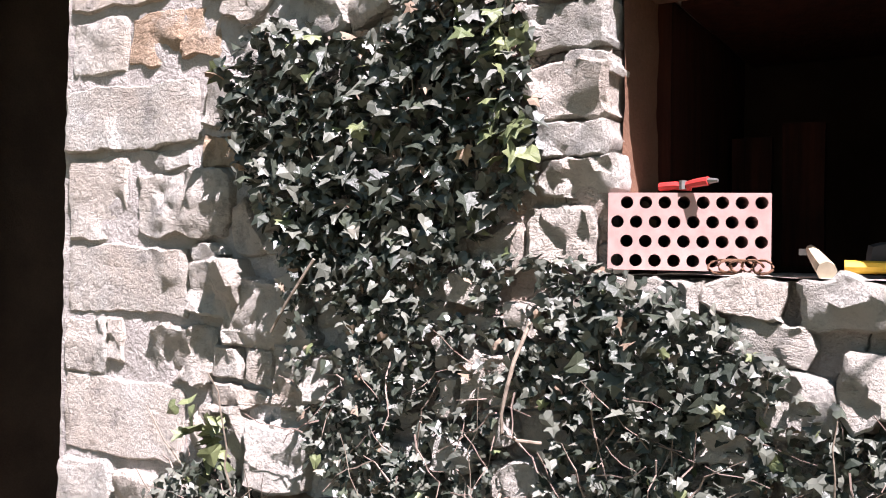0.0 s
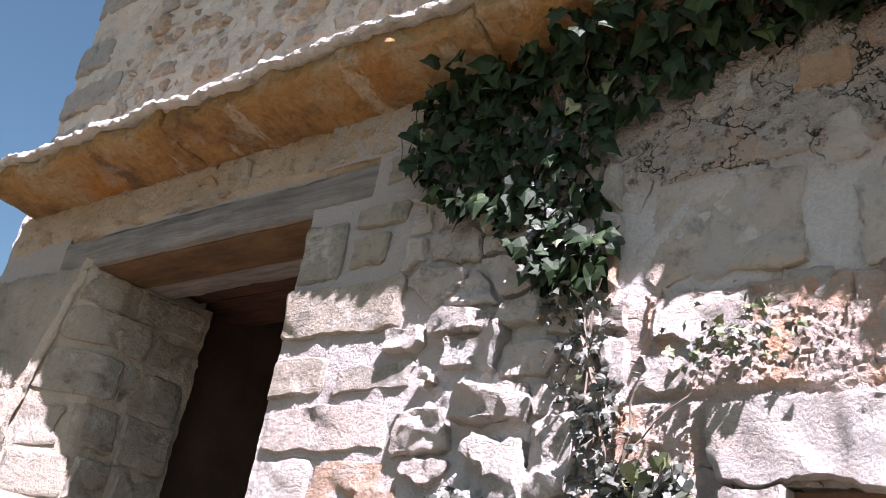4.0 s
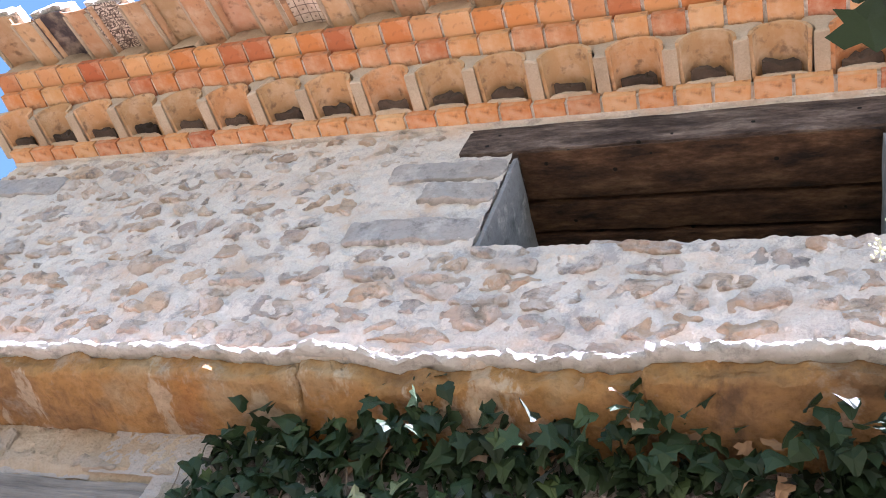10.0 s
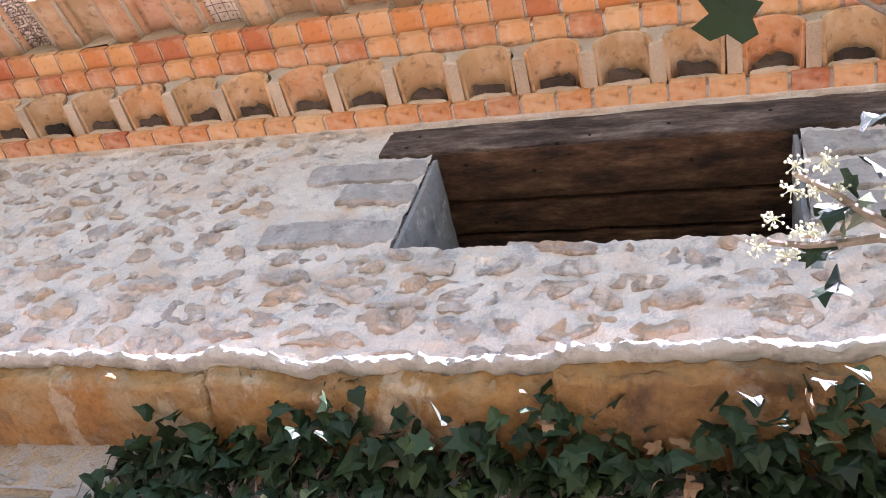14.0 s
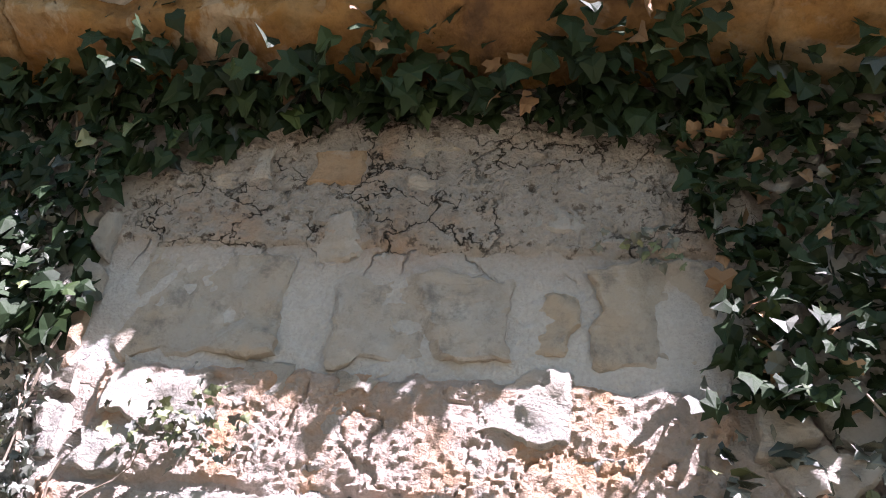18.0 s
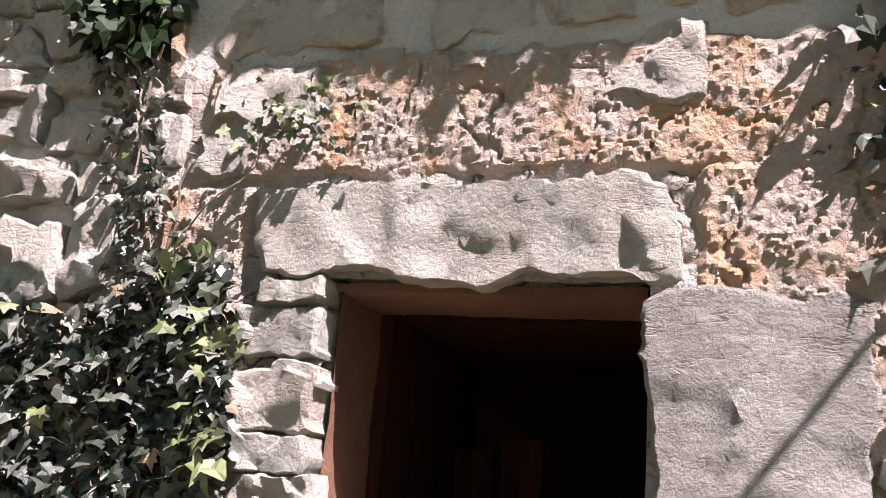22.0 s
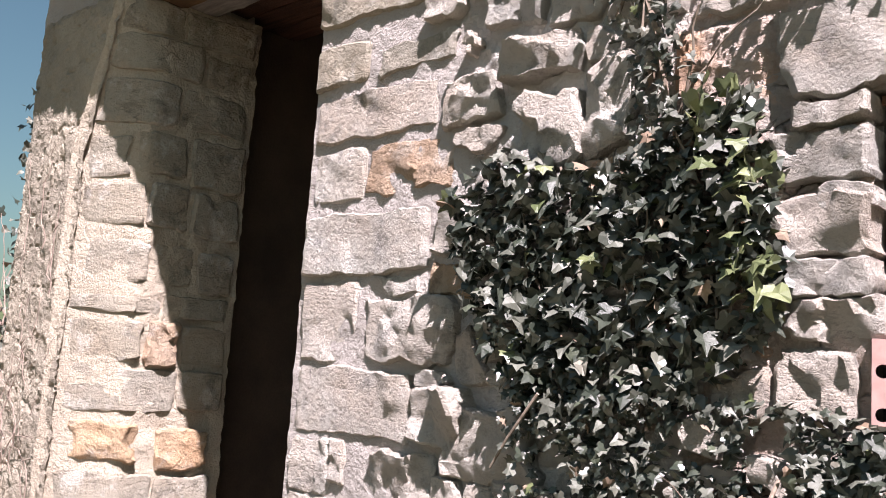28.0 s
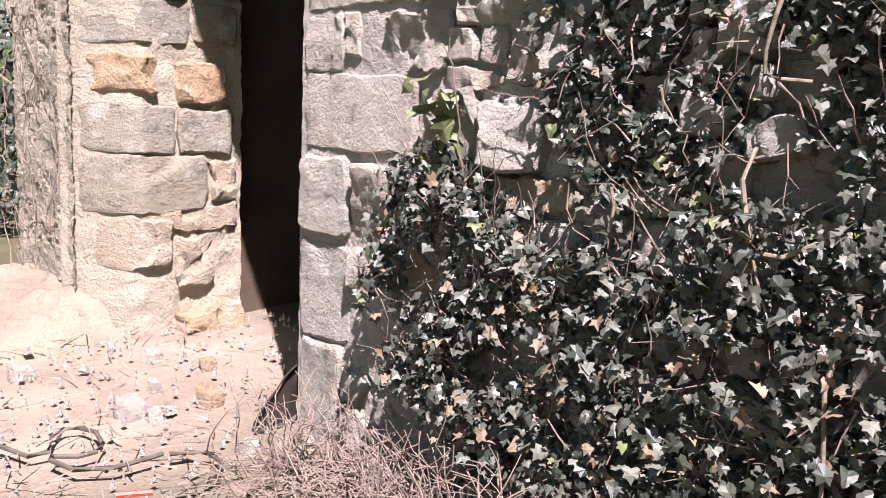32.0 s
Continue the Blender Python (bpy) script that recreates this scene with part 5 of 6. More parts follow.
SHAPES = [leaf_shape(LOBES, 0.25, 0.25, 1), leaf_shape(LOBES, -0.2, 0.35, 2), leaf_shape(LOBES, 0.4, 0.1, 3), leaf_shape(HEART, 0.3, 0.3, 4), leaf_shape(HEART, -0.15, 0.4, 5), leaf_shape(LOBES, 0.1, 0.5, 6)]
LEAF_MESH = {}


def leaf_object(shape, mat, m, parent):
    key = (shape, mat.name)
    if key not in LEAF_MESH:
        me = bpy.data.meshes.new("leaf")
        me.from_pydata([tuple(v) for v in SHAPES[shape][0]], [], SHAPES[shape][1])
        me.materials.append(mat)
        LEAF_MESH[key] = me
    ob = new("leaf", LEAF_MESH[key])
    ob.parent = parent
    ob.matrix_parent_inverse = Matrix.Translation(-parent.location)
    ob.matrix_basis = m
    return ob


def leaf_pose(x, y, z, size, r, lean=40, droop=25):
    """A leaf whose face looks out of the wall and somewhat up, its tip hanging down."""
    turn = Matrix.Rotation(radians(r.gauss(0, 45)), 4, "Z") @ Matrix.Rotation(radians(r.gauss(-droop, lean)), 4, "X")
    stand = Matrix.Rotation(radians(90), 4, "X") @ Matrix.Rotation(radians(180 + r.gauss(0, 45)), 4, "Z")
    return Matrix.Translation((x, y, z)) @ turn @ stand @ Matrix.Scale(size, 4)


def foliage(spots, mats, parent, r, single, name="foliage", lean=40, droop=25, kinds=(0, 1, 2, 3, 4, 5)):
    """spots: (x, y, z, size). The outermost become leaves of their own, the rest one mesh a kind."""
    order = sorted(range(len(spots)), key=lambda i: spots[i][1])
    front = set(order[:single])
    pools = {}
    for i, (x, y, z, size) in enumerate(spots):
        pick = r.random()
        mat = next(m for lim, m in mats if pick <= lim)
        shape = r.choice(kinds)
        m = leaf_pose(x, y, z, size, r, lean, droop)
        if i in front:
            leaf_object(shape, mat, m, parent)
        else:
            vs, fs = pools.setdefault(mat.name, ([], [], mat))[:2]
            k = len(vs)
            vs += [tuple(m @ Vector(v)) for v in SHAPES[shape][0]]
            fs += [tuple(j + k for j in f) for f in SHAPES[shape][1]]
    for vs, fs, mat in pools.values():
        me = bpy.data.meshes.new(name)
        me.from_pydata(vs, [], fs)
        me.materials.append(mat)
        ob = tagged(new(name, me), kind="stuff")
        ob.parent = parent
        ob.matrix_parent_inverse = Matrix.Translation(-parent.location)


def scatter(poly, count, depth, size, r, bias=1.0):
    xs, zs = [p[0] for p in poly], [p[1] for p in poly]
    out = []
    while len(out) < count:
        x, z = r.uniform(min(xs), max(xs)), r.uniform(min(zs), max(zs))
        if inside(poly, x, z):
            out.append((x, -0.012 - depth * r.random() ** bias, z, r.uniform(*size)))
    return out


def wander(start, heading, length, r, wiggle=0.5, step=0.03, y0=-0.02, y1=-0.03):
    """A stem that climbs over the wall's face."""
    x, z = start
    a = heading
    n = max(3, int(length / step))
    pts = []
    for i in range(n + 1):
        pts.append((x, y0 + (y1 - y0) * i / n + r.uniform(-0.006, 0.006), z))
        a += r.gauss(0, wiggle * 0.35)
        a += (heading - a) * 0.2
        x, z = x + math.cos(a) * step, z + math.sin(a) * step
    return pts


def stems(parent, r, starts, length, thick=(0.0015, 0.004), wiggle=0.6, heading=(50, 130), mat=None, y=(-0.02, -0.05)):
    for x, z in starts:
        l = r.uniform(*length)
        w = r.uniform(*thick)
        part("stem", tube(wander((x, z), radians(r.uniform(*heading)), l, r, wiggle, 0.03, *y), w, w * 0.5), mat or M_BARK, parent, smooth=True)


DARK = [(0.55, M_LEAF), (0.97, M_LEAF_DULL), (0.99, M_LEAF_PALE), (1.0, M_LEAF_DRY)]
DUSTY = [(0.40, M_LEAF), (0.955, M_LEAF_DULL), (0.98, M_LEAF_PALE), (1.0, M_LEAF_DRY)]
WITHERED = [(0.40, M_LEAF), (0.95, M_LEAF_DULL), (0.965, M_LEAF_PALE), (1.0, M_LEAF_DRY)]
PARCHED = [(0.28, M_LEAF), (0.86, M_LEAF_DULL), (0.88, M_LEAF_PALE), (1.0, M_LEAF_DRY)]
r = random.Random(5)
ivy = empty_thing("ivy", "dense clump of dark green ivy on the stone pier", "ivy", (-0.45, 0, 0.9))
CLUMP = [(-0.72, 1.20), (-0.63, 1.27), (-0.52, 1.24), (-0.40, 1.22), (-0.30, 1.30), (-0.21, 1.30), (-0.18, 1.15), (-0.17, 1.02), (-0.24, 0.95), (-0.33, 0.92), (-0.44, 0.88), (-0.56, 0.90), (-0.64, 0.99), (-0.70, 1.10)]
foliage(scatter(CLUMP, 1700, 0.06, (0.013, 0.029), r, 0.7), DARK, ivy, r, 240)
foliage([(x, y - 0.018, z, s) for x, y, z, s in scatter([(-0.30, 1.30), (-0.24, 1.32), (-0.19, 1.22), (-0.17, 1.03), (-0.22, 1.00), (-0.26, 1.15)], 70, 0.06, (0.018, 0.031), r)], [(0.8, M_LEAF_PALE), (1.0, M_LEAF_DULL)], ivy, r, 60)
foliage([(x, y - 0.03, z, s) for x, y, z, s in scatter([(-0.46, 1.10), (-0.38, 1.14), (-0.36, 1.07), (-0.44, 1.06)], 4, 0.06, (0.018, 0.028), r)] + [(-0.715, -0.06, 1.205, 0.035)], [(1.0, M_LEAF_PALE)], ivy, r, 11)
stems(ivy, r, [(r.uniform(-0.6, -0.25), r.uniform(0.86, 1.0)) for _ in range(14)], (0.15, 0.35))

strip = empty_thing("ivy", "thin strand of small sunlit ivy leaves climbing the wall", "ivy", (-0.4, 0, 1.3))
spine = [(-0.50, 1.86), (-0.47, 1.72), (-0.44, 1.60), (-0.40, 1.50), (-0.365, 1.40), (-0.35, 1.30), (-0.36, 1.22)]
spots = []
for (ax, az), (bx, bz) in zip(spine, spine[1:]):
    for _ in range(64):
        k = r.random()
        spots.append((ax + (bx - ax) * k + r.gauss(0, 0.028), -0.02 - r.random() * 0.05, az + (bz - az) * k, r.uniform(0.010, 0.021)))
foliage(spots, DUSTY, strip, r, 130)
part("stem", tube([(x, -0.03, z) for x, z in spine[::-1]], 0.006, 0.003), M_BARK, strip, smooth=True)
stems(strip, r, [(-0.36, 1.25), (-0.38, 1.35), (-0.42, 1.5), (-0.33, 1.28), (-0.44, 1.45)], (0.1, 0.3))

band = empty_thing("ivy", "shaded ivy hanging along the underside of the ledge", "ivy", (-0.1, 0, 2.0))
NORTH = [(-0.86, 2.10), (-0.84, 1.93), (-0.74, 1.82), (-0.60, 1.74), (-0.50, 1.62), (-0.38, 1.60), (-0.36, 1.70), (-0.42, 1.80), (-0.36, 1.90), (-0.22, 1.99), (0.0, 2.03), (0.12, 2.05), (0.25, 2.04), (0.40, 2.0), (0.50, 1.98), (0.62, 2.10)]
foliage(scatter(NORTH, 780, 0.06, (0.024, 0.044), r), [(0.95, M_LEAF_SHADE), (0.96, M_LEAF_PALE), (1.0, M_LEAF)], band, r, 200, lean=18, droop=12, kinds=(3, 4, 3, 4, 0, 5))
fringe = []
for _ in range(420):
    x = r.uniform(-0.78, 0.95)
    reach = 0.05 + 0.11 * max(0, noise.noise(Vector((x * 4, 2, 0))) + 0.35)
    fringe.append((x, -r.uniform(0.01, reach + 0.05), 2.12 - r.uniform(0.0, 0.08), r.uniform(0.026, 0.05)))
for cx, n in ((0.06, 26), (0.46, 34), (-0.36, 12)):
    fringe += [(cx + r.gauss(0, 0.05), -r.uniform(0.10, 0.215 if cx > 0.4 else 0.17), 2.14 + r.uniform(-0.05, 0.03), r.uniform(0.024, 0.042)) for _ in range(n)]
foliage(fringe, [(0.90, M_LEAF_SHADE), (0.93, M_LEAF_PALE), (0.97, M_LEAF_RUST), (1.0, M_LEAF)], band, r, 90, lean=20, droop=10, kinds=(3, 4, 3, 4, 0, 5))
stems(band, r, [(r.uniform(-0.8, -0.4), r.uniform(1.65, 1.9)) for _ in range(10)], (0.15, 0.4))

column = empty_thing("ivy", "thick column of ivy with some dry leaves beside the window", "ivy", (0.7, 0, 1.0))
EAST = [(0.46, 2.0), (0.52, 1.86), (0.55, 1.72), (0.53, 1.62), (0.50, 1.52), (0.49, 1.40), (0.52, 1.28), (0.54, 1.12), (0.53, 1.0), (0.52, 0.86), (0.86, 0.86), (0.86, 2.08)]
east = scatter(EAST, 1900, 0.05, (0.016, 0.036), r, 0.8)
# Upper leaves take the shaded copy, lower sunlit ones the lighter greens.
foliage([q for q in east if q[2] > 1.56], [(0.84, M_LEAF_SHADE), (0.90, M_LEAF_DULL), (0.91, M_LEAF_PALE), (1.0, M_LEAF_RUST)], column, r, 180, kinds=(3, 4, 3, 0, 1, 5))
foliage([(q[0] + 0.02, -0.012 + 0.4 * (q[1] + 0.012), *q[2:]) for q in east if q[2] <= 1.56 and r.random() < (0.24 if q[0] < 0.68 else 0.4)], [(0.30, M_LEAF), (0.84, M_LEAF_DULL), (0.92, M_LEAF_PALE), (1.0, M_LEAF_RUST)], column, r, 150, kinds=(3, 4, 3, 0, 1, 5))
stems(column, r, [(r.uniform(0.64, 0.95), r.uniform(0.9, 1.5)) for _ in range(18)], (0.15, 0.4), heading=(72, 105))

low = empty_thing("ivy", "sunlit ivy and bare stems over the low wall", "ivy", (-0.3, 0, 0.0))
MIDDLE_AREA = [(-0.60, 0.92), (-0.52, 0.60), (0.4, 0.60), (0.45, 0.78), (0.05, 0.86)]
DENSE = [(-0.72, 0.60), (-0.80, 0.56), (-0.88, 0.34), (-0.80, 0.18), (-0.62, 0.12), (-0.30, 0.05), (0.30, 0.0), (1.0, 0.0), (1.0, 0.62), (0.45, 0.60), (0.2, 0.50), (-0.1, 0.55), (-0.35, 0.56), (-0.55, 0.50)]
BARE = [(a - 0.004, b - 0.004, c + 0.004, d + 0.004) for a, b, c, d in SHOWN]


def clear(x, z):
    return not any(a < x < c and b < z < d for a, b, c, d in BARE)


patchy = [q for q in scatter(DENSE, 15000, 0.10, (0.008, 0.022), r, 0.8) if noise.noise(Vector((q[0] * 7, q[2] * 9, 3))) > -0.34 and (clear(q[0], q[2]) or r.random() < 0.22)]
foliage([q for q in patchy if q[2] > 0.38], WITHERED, low, r, 170)
foliage([q for q in patchy if q[2] <= 0.38], PARCHED, low, r, 110)
bm = bmesh.new()
for _ in range(820):
    x, z = r.uniform(-0.9, 0.35), 0.02 + 0.75 * r.random() ** 1.7
    if not inside(DENSE, x, z) and not inside(MIDDLE_AREA, x, z):
        continue
    b2 = tube(wander((x, z), radians(r.uniform(0, 360)), r.uniform(0.03, 0.14), r, 0.9, 0.018, -r.uniform(0.03, 0.09), -r.uniform(0.04, 0.11)), r.uniform(0.0006, 0.0018), 0.0005, 4)
    me = bpy.data.meshes.new("twig")
    b2.to_mesh(me)
    b2.free()
    bm.from_mesh(me)
    bpy.data.meshes.remove(me)
tagged(part("twig_tangle", bm, M_STRAW, low), kind="stuff")
MIDDLE = [(-0.60, 0.92), (-0.52, 0.60), (-0.40, 0.52), (-0.2, 0.55), (0.05, 0.60), (0.4, 0.60), (0.45, 0.78), (0.20, 0.74), (0.05, 0.86), (-0.06, 0.90), (-0.16, 0.92)]
foliage([q for q in scatter(MIDDLE, 4300, 0.06, (0.008, 0.020), r) if noise.noise(Vector((q[0] * 8, q[2] * 8, 9))) > -0.3 and (clear(q[0], q[2]) or r.random() < 0.2)], WITHERED, low, r, 120)
foliage(scatter([(-0.09, 0.90), (0.02, 0.88), (0.10, 0.78), (0.02, 0.70), (-0.08, 0.72), (-0.13, 0.82)], 230, 0.07, (0.012, 0.026), r), DARK, low, r, 50)
foliage([(x, y - 0.03, z, s) for x, y, z, s in scatter([(-0.78, 0.68), (-0.70, 0.70), (-0.68, 0.58), (-0.74, 0.54)], 22, 0.05, (0.022, 0.038), r)], [(1.0, M_LEAF_PALE)], low, r, 22)
stems(low, r, [(r.uniform(-0.85, 0.8), r.uniform(0.02, 0.5)) for _ in range(70)], (0.08, 0.30), (0.0008, 0.0022), 0.9, y=(-0.04, -0.1))
for pts, w in (([(-0.172, -0.06, 0.83), (-0.179, -0.09, 0.784), (-0.186, -0.095, 0.751), (-0.196, -0.09, 0.717), (-0.197, -0.085, 0.691), (-0.175, -0.09, 0.686), (-0.145, -0.08, 0.684)], 0.0034),
               ([(-0.21, -0.06, 0.61), (-0.205, -0.1, 0.575), (-0.198, -0.1, 0.541), (-0.19, -0.1, 0.505), (-0.171, -0.1, 0.495), (-0.149, -0.1, 0.495), (-0.118, -0.095, 0.513), (-0.095, -0.06, 0.525)], 0.0042),
               ([(-0.184, -0.1, 0.488), (-0.171, -0.1, 0.447), (-0.15, -0.1, 0.409)], 0.0024),
               ([(-0.378, -0.1, 0.551), (-0.372, -0.1, 0.527), (-0.375, -0.1, 0.498)], 0.003),
               ([(-0.085, -0.08, 0.44), (-0.088, -0.105, 0.36), (-0.082, -0.1, 0.26), (-0.08, -0.1, 0.10), (-0.078, -0.1, 0.0)], 0.0035),
               ([(-0.511, -0.07, 0.905), (-0.561, -0.07, 0.84), (-0.594, -0.065, 0.795)], 0.003)):
    part("stem", tube(pts, w * 0.8, w * 0.65, 7), M_BARK, low, "bare pale ivy stem", smooth=True)

# small tufts rooted in the joints
for x, z, n, w in ((-0.135, 1.49, 90, 0.05), (0.45, 1.79, 30, 0.03)):
    tuft = empty_thing("wall_plant", "small green tuft growing from a mortar joint", "plant", (x, 0, z))
    foliage([(x + r.gauss(0, w), -r.uniform(0.03, 0.07), z + r.gauss(0, w * 0.5), r.uniform(0.009, 0.018)) for _ in range(n)], [(0.5, M_LEAF_DULL), (1.0, M_LEAF_PALE)], tuft, r, n)

# twig bush at the foot of the wall
bush = empty_thing("dry_bush", "tangle of dry straw-coloured twigs at the wall foot", "bush", (-0.8, -0.1, 0))
for i in range(430):
    x, y = r.uniform(-1.02, -0.42), -abs(r.gauss(0.0, 0.10)) - 0.07
    pts = [Vector((x, y, 0.0))]
    d = Vector((r.gauss(0, 0.6), r.gauss(-0.25, 0.4), 1)).normalized()
    for k in range(6):
        d = (d + Vector((r.gauss(0, 0.35), r.gauss(0, 0.3), r.gauss(-0.15, 0.3)))).normalized()
        q = pts[-1] + d * r.uniform(0.02, 0.045)
        q.y, q.z = min(q.y, -0.045), max(q.z, 0.005)
        pts.append(q)
    part("twig", tube(pts, r.uniform(0.0009, 0.0022), 0.0006, 4), M_STRAW, bush)

# flowering spray that leans out of the ivy
spray = empty_thing("ivy_branch", "ivy branch with pale round flower heads and hanging leaves", "ivy", (0.62, -0.1, 2.1))
UMBELS = [(0.401, -0.9, 1.621), (0.419, -0.902, 1.621), (0.398, -0.886, 1.613), (0.415, -0.885, 1.611), (0.427, -0.883, 1.609), (0.386, -0.87, 1.602), (0.375, -0.854, 1.592), (0.393, -0.849, 1.587), (0.401, -0.862, 1.596), (0.411, -0.86, 1.595), (0.461, -0.883, 1.605)]
TWIGS = [[(0.4, -0.895, 1.618), (0.422, -0.885, 1.61), (0.438, -0.875, 1.602), (0.455, -0.867, 1.594), (0.48, -0.854, 1.581), (0.75, -0.75, 1.95), (1.0, -0.3, 2.05), (1.05, -0.03, 2.0)], [(0.381, -0.857, 1.593), (0.406, -0.854, 1.591), (0.43, -0.856, 1.59), (0.451, -0.859, 1.59), (0.48, -0.854, 1.581), (0.75, -0.75, 1.95), (1.0, -0.3, 2.05), (1.05, -0.03, 2.0)]]
HANGING = [(0.418, -0.87, 1.6), (0.425, -0.874, 1.603), (0.449, -0.899, 1.616), (0.436, -0.893, 1.615), (0.407, -0.845, 1.584), (0.418, -0.854, 1.59), (0.42, -0.833, 1.573), (0.427, -0.836, 1.575), (0.458, -0.866, 1.593), (0.454, -0.927, 1.632), (0.462, -0.917, 1.625)]
CURTAIN = [(0.318, -1.094, 1.654), (0.334, -1.084, 1.656), (0.344, -1.079, 1.633), (0.355, -1.076, 1.687), (0.364, -1.06, 1.657), (0.368, -1.093, 1.615), (0.357, -1.065, 1.618), (0.331, -1.069, 1.646), (0.366, -1.047, 1.587), (0.36, -1.051, 1.624), (0.374, -1.045, 1.653), (0.348, -1.09, 1.667), (0.362, -1.022, 1.57)]
M_FLOWER = material("pale_flower_head", lambda nt, vec, rnd: ((0.55, 0.55, 0.38), None), 0.7)
for pts in TWIGS:
    part("twig", tube(pts, 0.0022, 0.005, 6), M_BARK, spray, "pale green-brown twig", smooth=True)
for c in UMBELS:
    c = Vector(c)
    bm = bmesh.new()
    for k in range(18):
        d = Vector((r.gauss(0, 1), r.gauss(0, 1), r.gauss(0.2, 1))).normalized()
        tip = c + d * r.uniform(0.006, 0.009)
        bmesh.ops.create_icosphere(bm, subdivisions=1, radius=0.0012, matrix=Matrix.Translation(tip))
        a = d.orthogonal().normalized() * 0.0004
        b = d.cross(a).normalized() * 0.0006
        q = [bm.verts.new(p) for p in (c + a, c + b - a, c - b - a, tip)]
        for f in ((0, 1, 3), (1, 2, 3), (2, 0, 3)):
            bm.faces.new([q[i] for i in f])
    part("flower_head", bm, M_FLOWER, spray, "round pale green flower head", smooth=True)
part("twig", tube([CURTAIN[0], CURTAIN[3], CURTAIN[10], (0.48, -0.95, 1.72), TWIGS[0][5]], 0.0015, 0.003, 6), M_BARK, spray, smooth=True)
for p, size in [(p, 0.021) for p in HANGING] + [(p, r.uniform(0.028, 0.038)) for p in CURTAIN]:
    leaf_object(r.choice((0, 3, 5)), M_LEAF_SHADE, leaf_pose(*p, size, r, 18, 62 if size > 0.025 else 10), spray)
for p in ((0.437, -0.872, 1.613), (0.446, -0.872, 1.612), (0.43, -0.862, 1.600)):
    leaf_object(4, M_LEAF_PALE, leaf_pose(*p, 0.02, r, 30, 10), spray)


# ---- things on the sill ----
def plain(colour, rough=0.6, var=0.25, scale=40, spec=0.4, metal=0.0):
    def build(nt, vec, rnd):
        n = noise_tex(nt, vec, scale, 4)
        return ramp(nt, n, [(0.3, tuple(c * (1 - var) for c in colour)), (0.7, tuple(min(1, c * (1 + var)) for c in colour))]), n
    return material("surface", build, rough, 0.15, 0.002, spec, metal)


M_PINK = plain((0.33, 0.205, 0.185), 0.9, 0.15, 60)
M_RED = plain((0.50, 0.035, 0.03), 0.45, 0.2)
M_STEEL = plain((0.25, 0.24, 0.23), 0.5, 0.3, 60, 0.5, 0.8)
M_HANDLE = plain((0.42, 0.34, 0.24), 0.7, 0.25)
M_YELLOW = plain((0.65, 0.38, 0.03), 0.5, 0.2)
M_BLACK = plain((0.02, 0.02, 0.022), 0.6, 0.3)
M_RUBBER = plain((0.035, 0.028, 0.024), 0.55, 0.3)
M_CABLE = plain((0.09, 0.075, 0.06), 0.7, 0.3)
M_RED_PLUG = plain((0.45, 0.05, 0.03), 0.5, 0.2)


def hollow_brick(length, height, depth, cols, rows):
    """A perforated brick: the round channels run through it from front to back."""
    bm = bmesh.new()
    cw, ch = length / (cols + 0.5), height / rows
    seg = 16

    def face(pts, y):
        bm.faces.new([bm.verts.new((x, y, z)) for x, z in (pts if y < depth / 2 else pts[::-1])])
    for j in range(rows):
        shift = cw * 0.5 if j % 2 else 0.0
        z0, z1 = j * ch, (j + 1) * ch
        for y in (0.0, depth):
            if shift:
                face([(0, z0), (shift, z0), (shift, z1), (0, z1)], y)
            else:
                face([(length - cw * 0.5, z0), (length, z0), (length, z1), (length - cw * 0.5, z1)], y)
        for i in range(cols):
            x0 = shift + i * cw
            mx, mz, rad = x0 + cw / 2, (z0 + z1) / 2, min(cw, ch) * 0.34
            circ, sq = [], []
            for k in range(seg):
                a = 2 * math.pi * (k + 0.5) / seg
                c, s = math.cos(a), math.sin(a)
                circ.append((mx + rad * c, mz + rad * s))
                q = 1 / max(abs(c), abs(s))
                sq.append((mx + cw / 2 * c * q, mz + ch / 2 * s * q))
            corners = {1: (x0 + cw, z1), 5: (x0, z1), 9: (x0, z0), 13: (x0 + cw, z0)}
            for k in range(seg):
                n = (k + 1) % seg
                mid = [corners[k]] if k in corners else []
                for y in (0.0, depth):
                    face([circ[k], sq[k], *mid, sq[n], circ[n]], y)
                v = [bm.verts.new(p) for p in ((*circ[k][:1], 0.0, circ[k][1]), (circ[n][0], 0.0, circ[n][1]), (circ[n][0], depth, circ[n][1]), (circ[k][0], depth, circ[k][1]))]
                bm.faces.new(v)
    for pts in (((0, 0, 0), (0, depth, 0), (length, depth, 0), (length, 0, 0)), ((0, 0, height), (length, 0, height), (length, depth, height), (0, depth, height)),
                ((0, 0, 0), (0, 0, height), (0, depth, height), (0, depth, 0)), ((length, 0, 0), (length, depth, 0), (length, depth, height), (length, 0, height))):
        bm.faces.new([bm.verts.new(p) for p in pts])
    bmesh.ops.remove_doubles(bm, verts=bm.verts[:], dist=0.0004)
    return bm


sill = tagged(part("window_sill", sheet((-0.09, -0.035, 0.305, 0.5), [], lambda u, v, n: Vector((u, v, 0.893 + n)), 0.014, 0.006, 4.1), M_MORTAR, smooth=True), "uneven sunlit mortar sill of the small window", "sill", kind="structure")
hb = hollow_brick(0.195, 0.096, 0.10, 8, 4)
bmesh.ops.transform(hb, matrix=pose(-0.085, -0.022, 0.899, 0, 0, 19.5), verts=hb.verts[:])
brick = tagged(part("perforated_brick", hb, M_PINK), "pink perforated clay brick standing on the window sill", "brick")

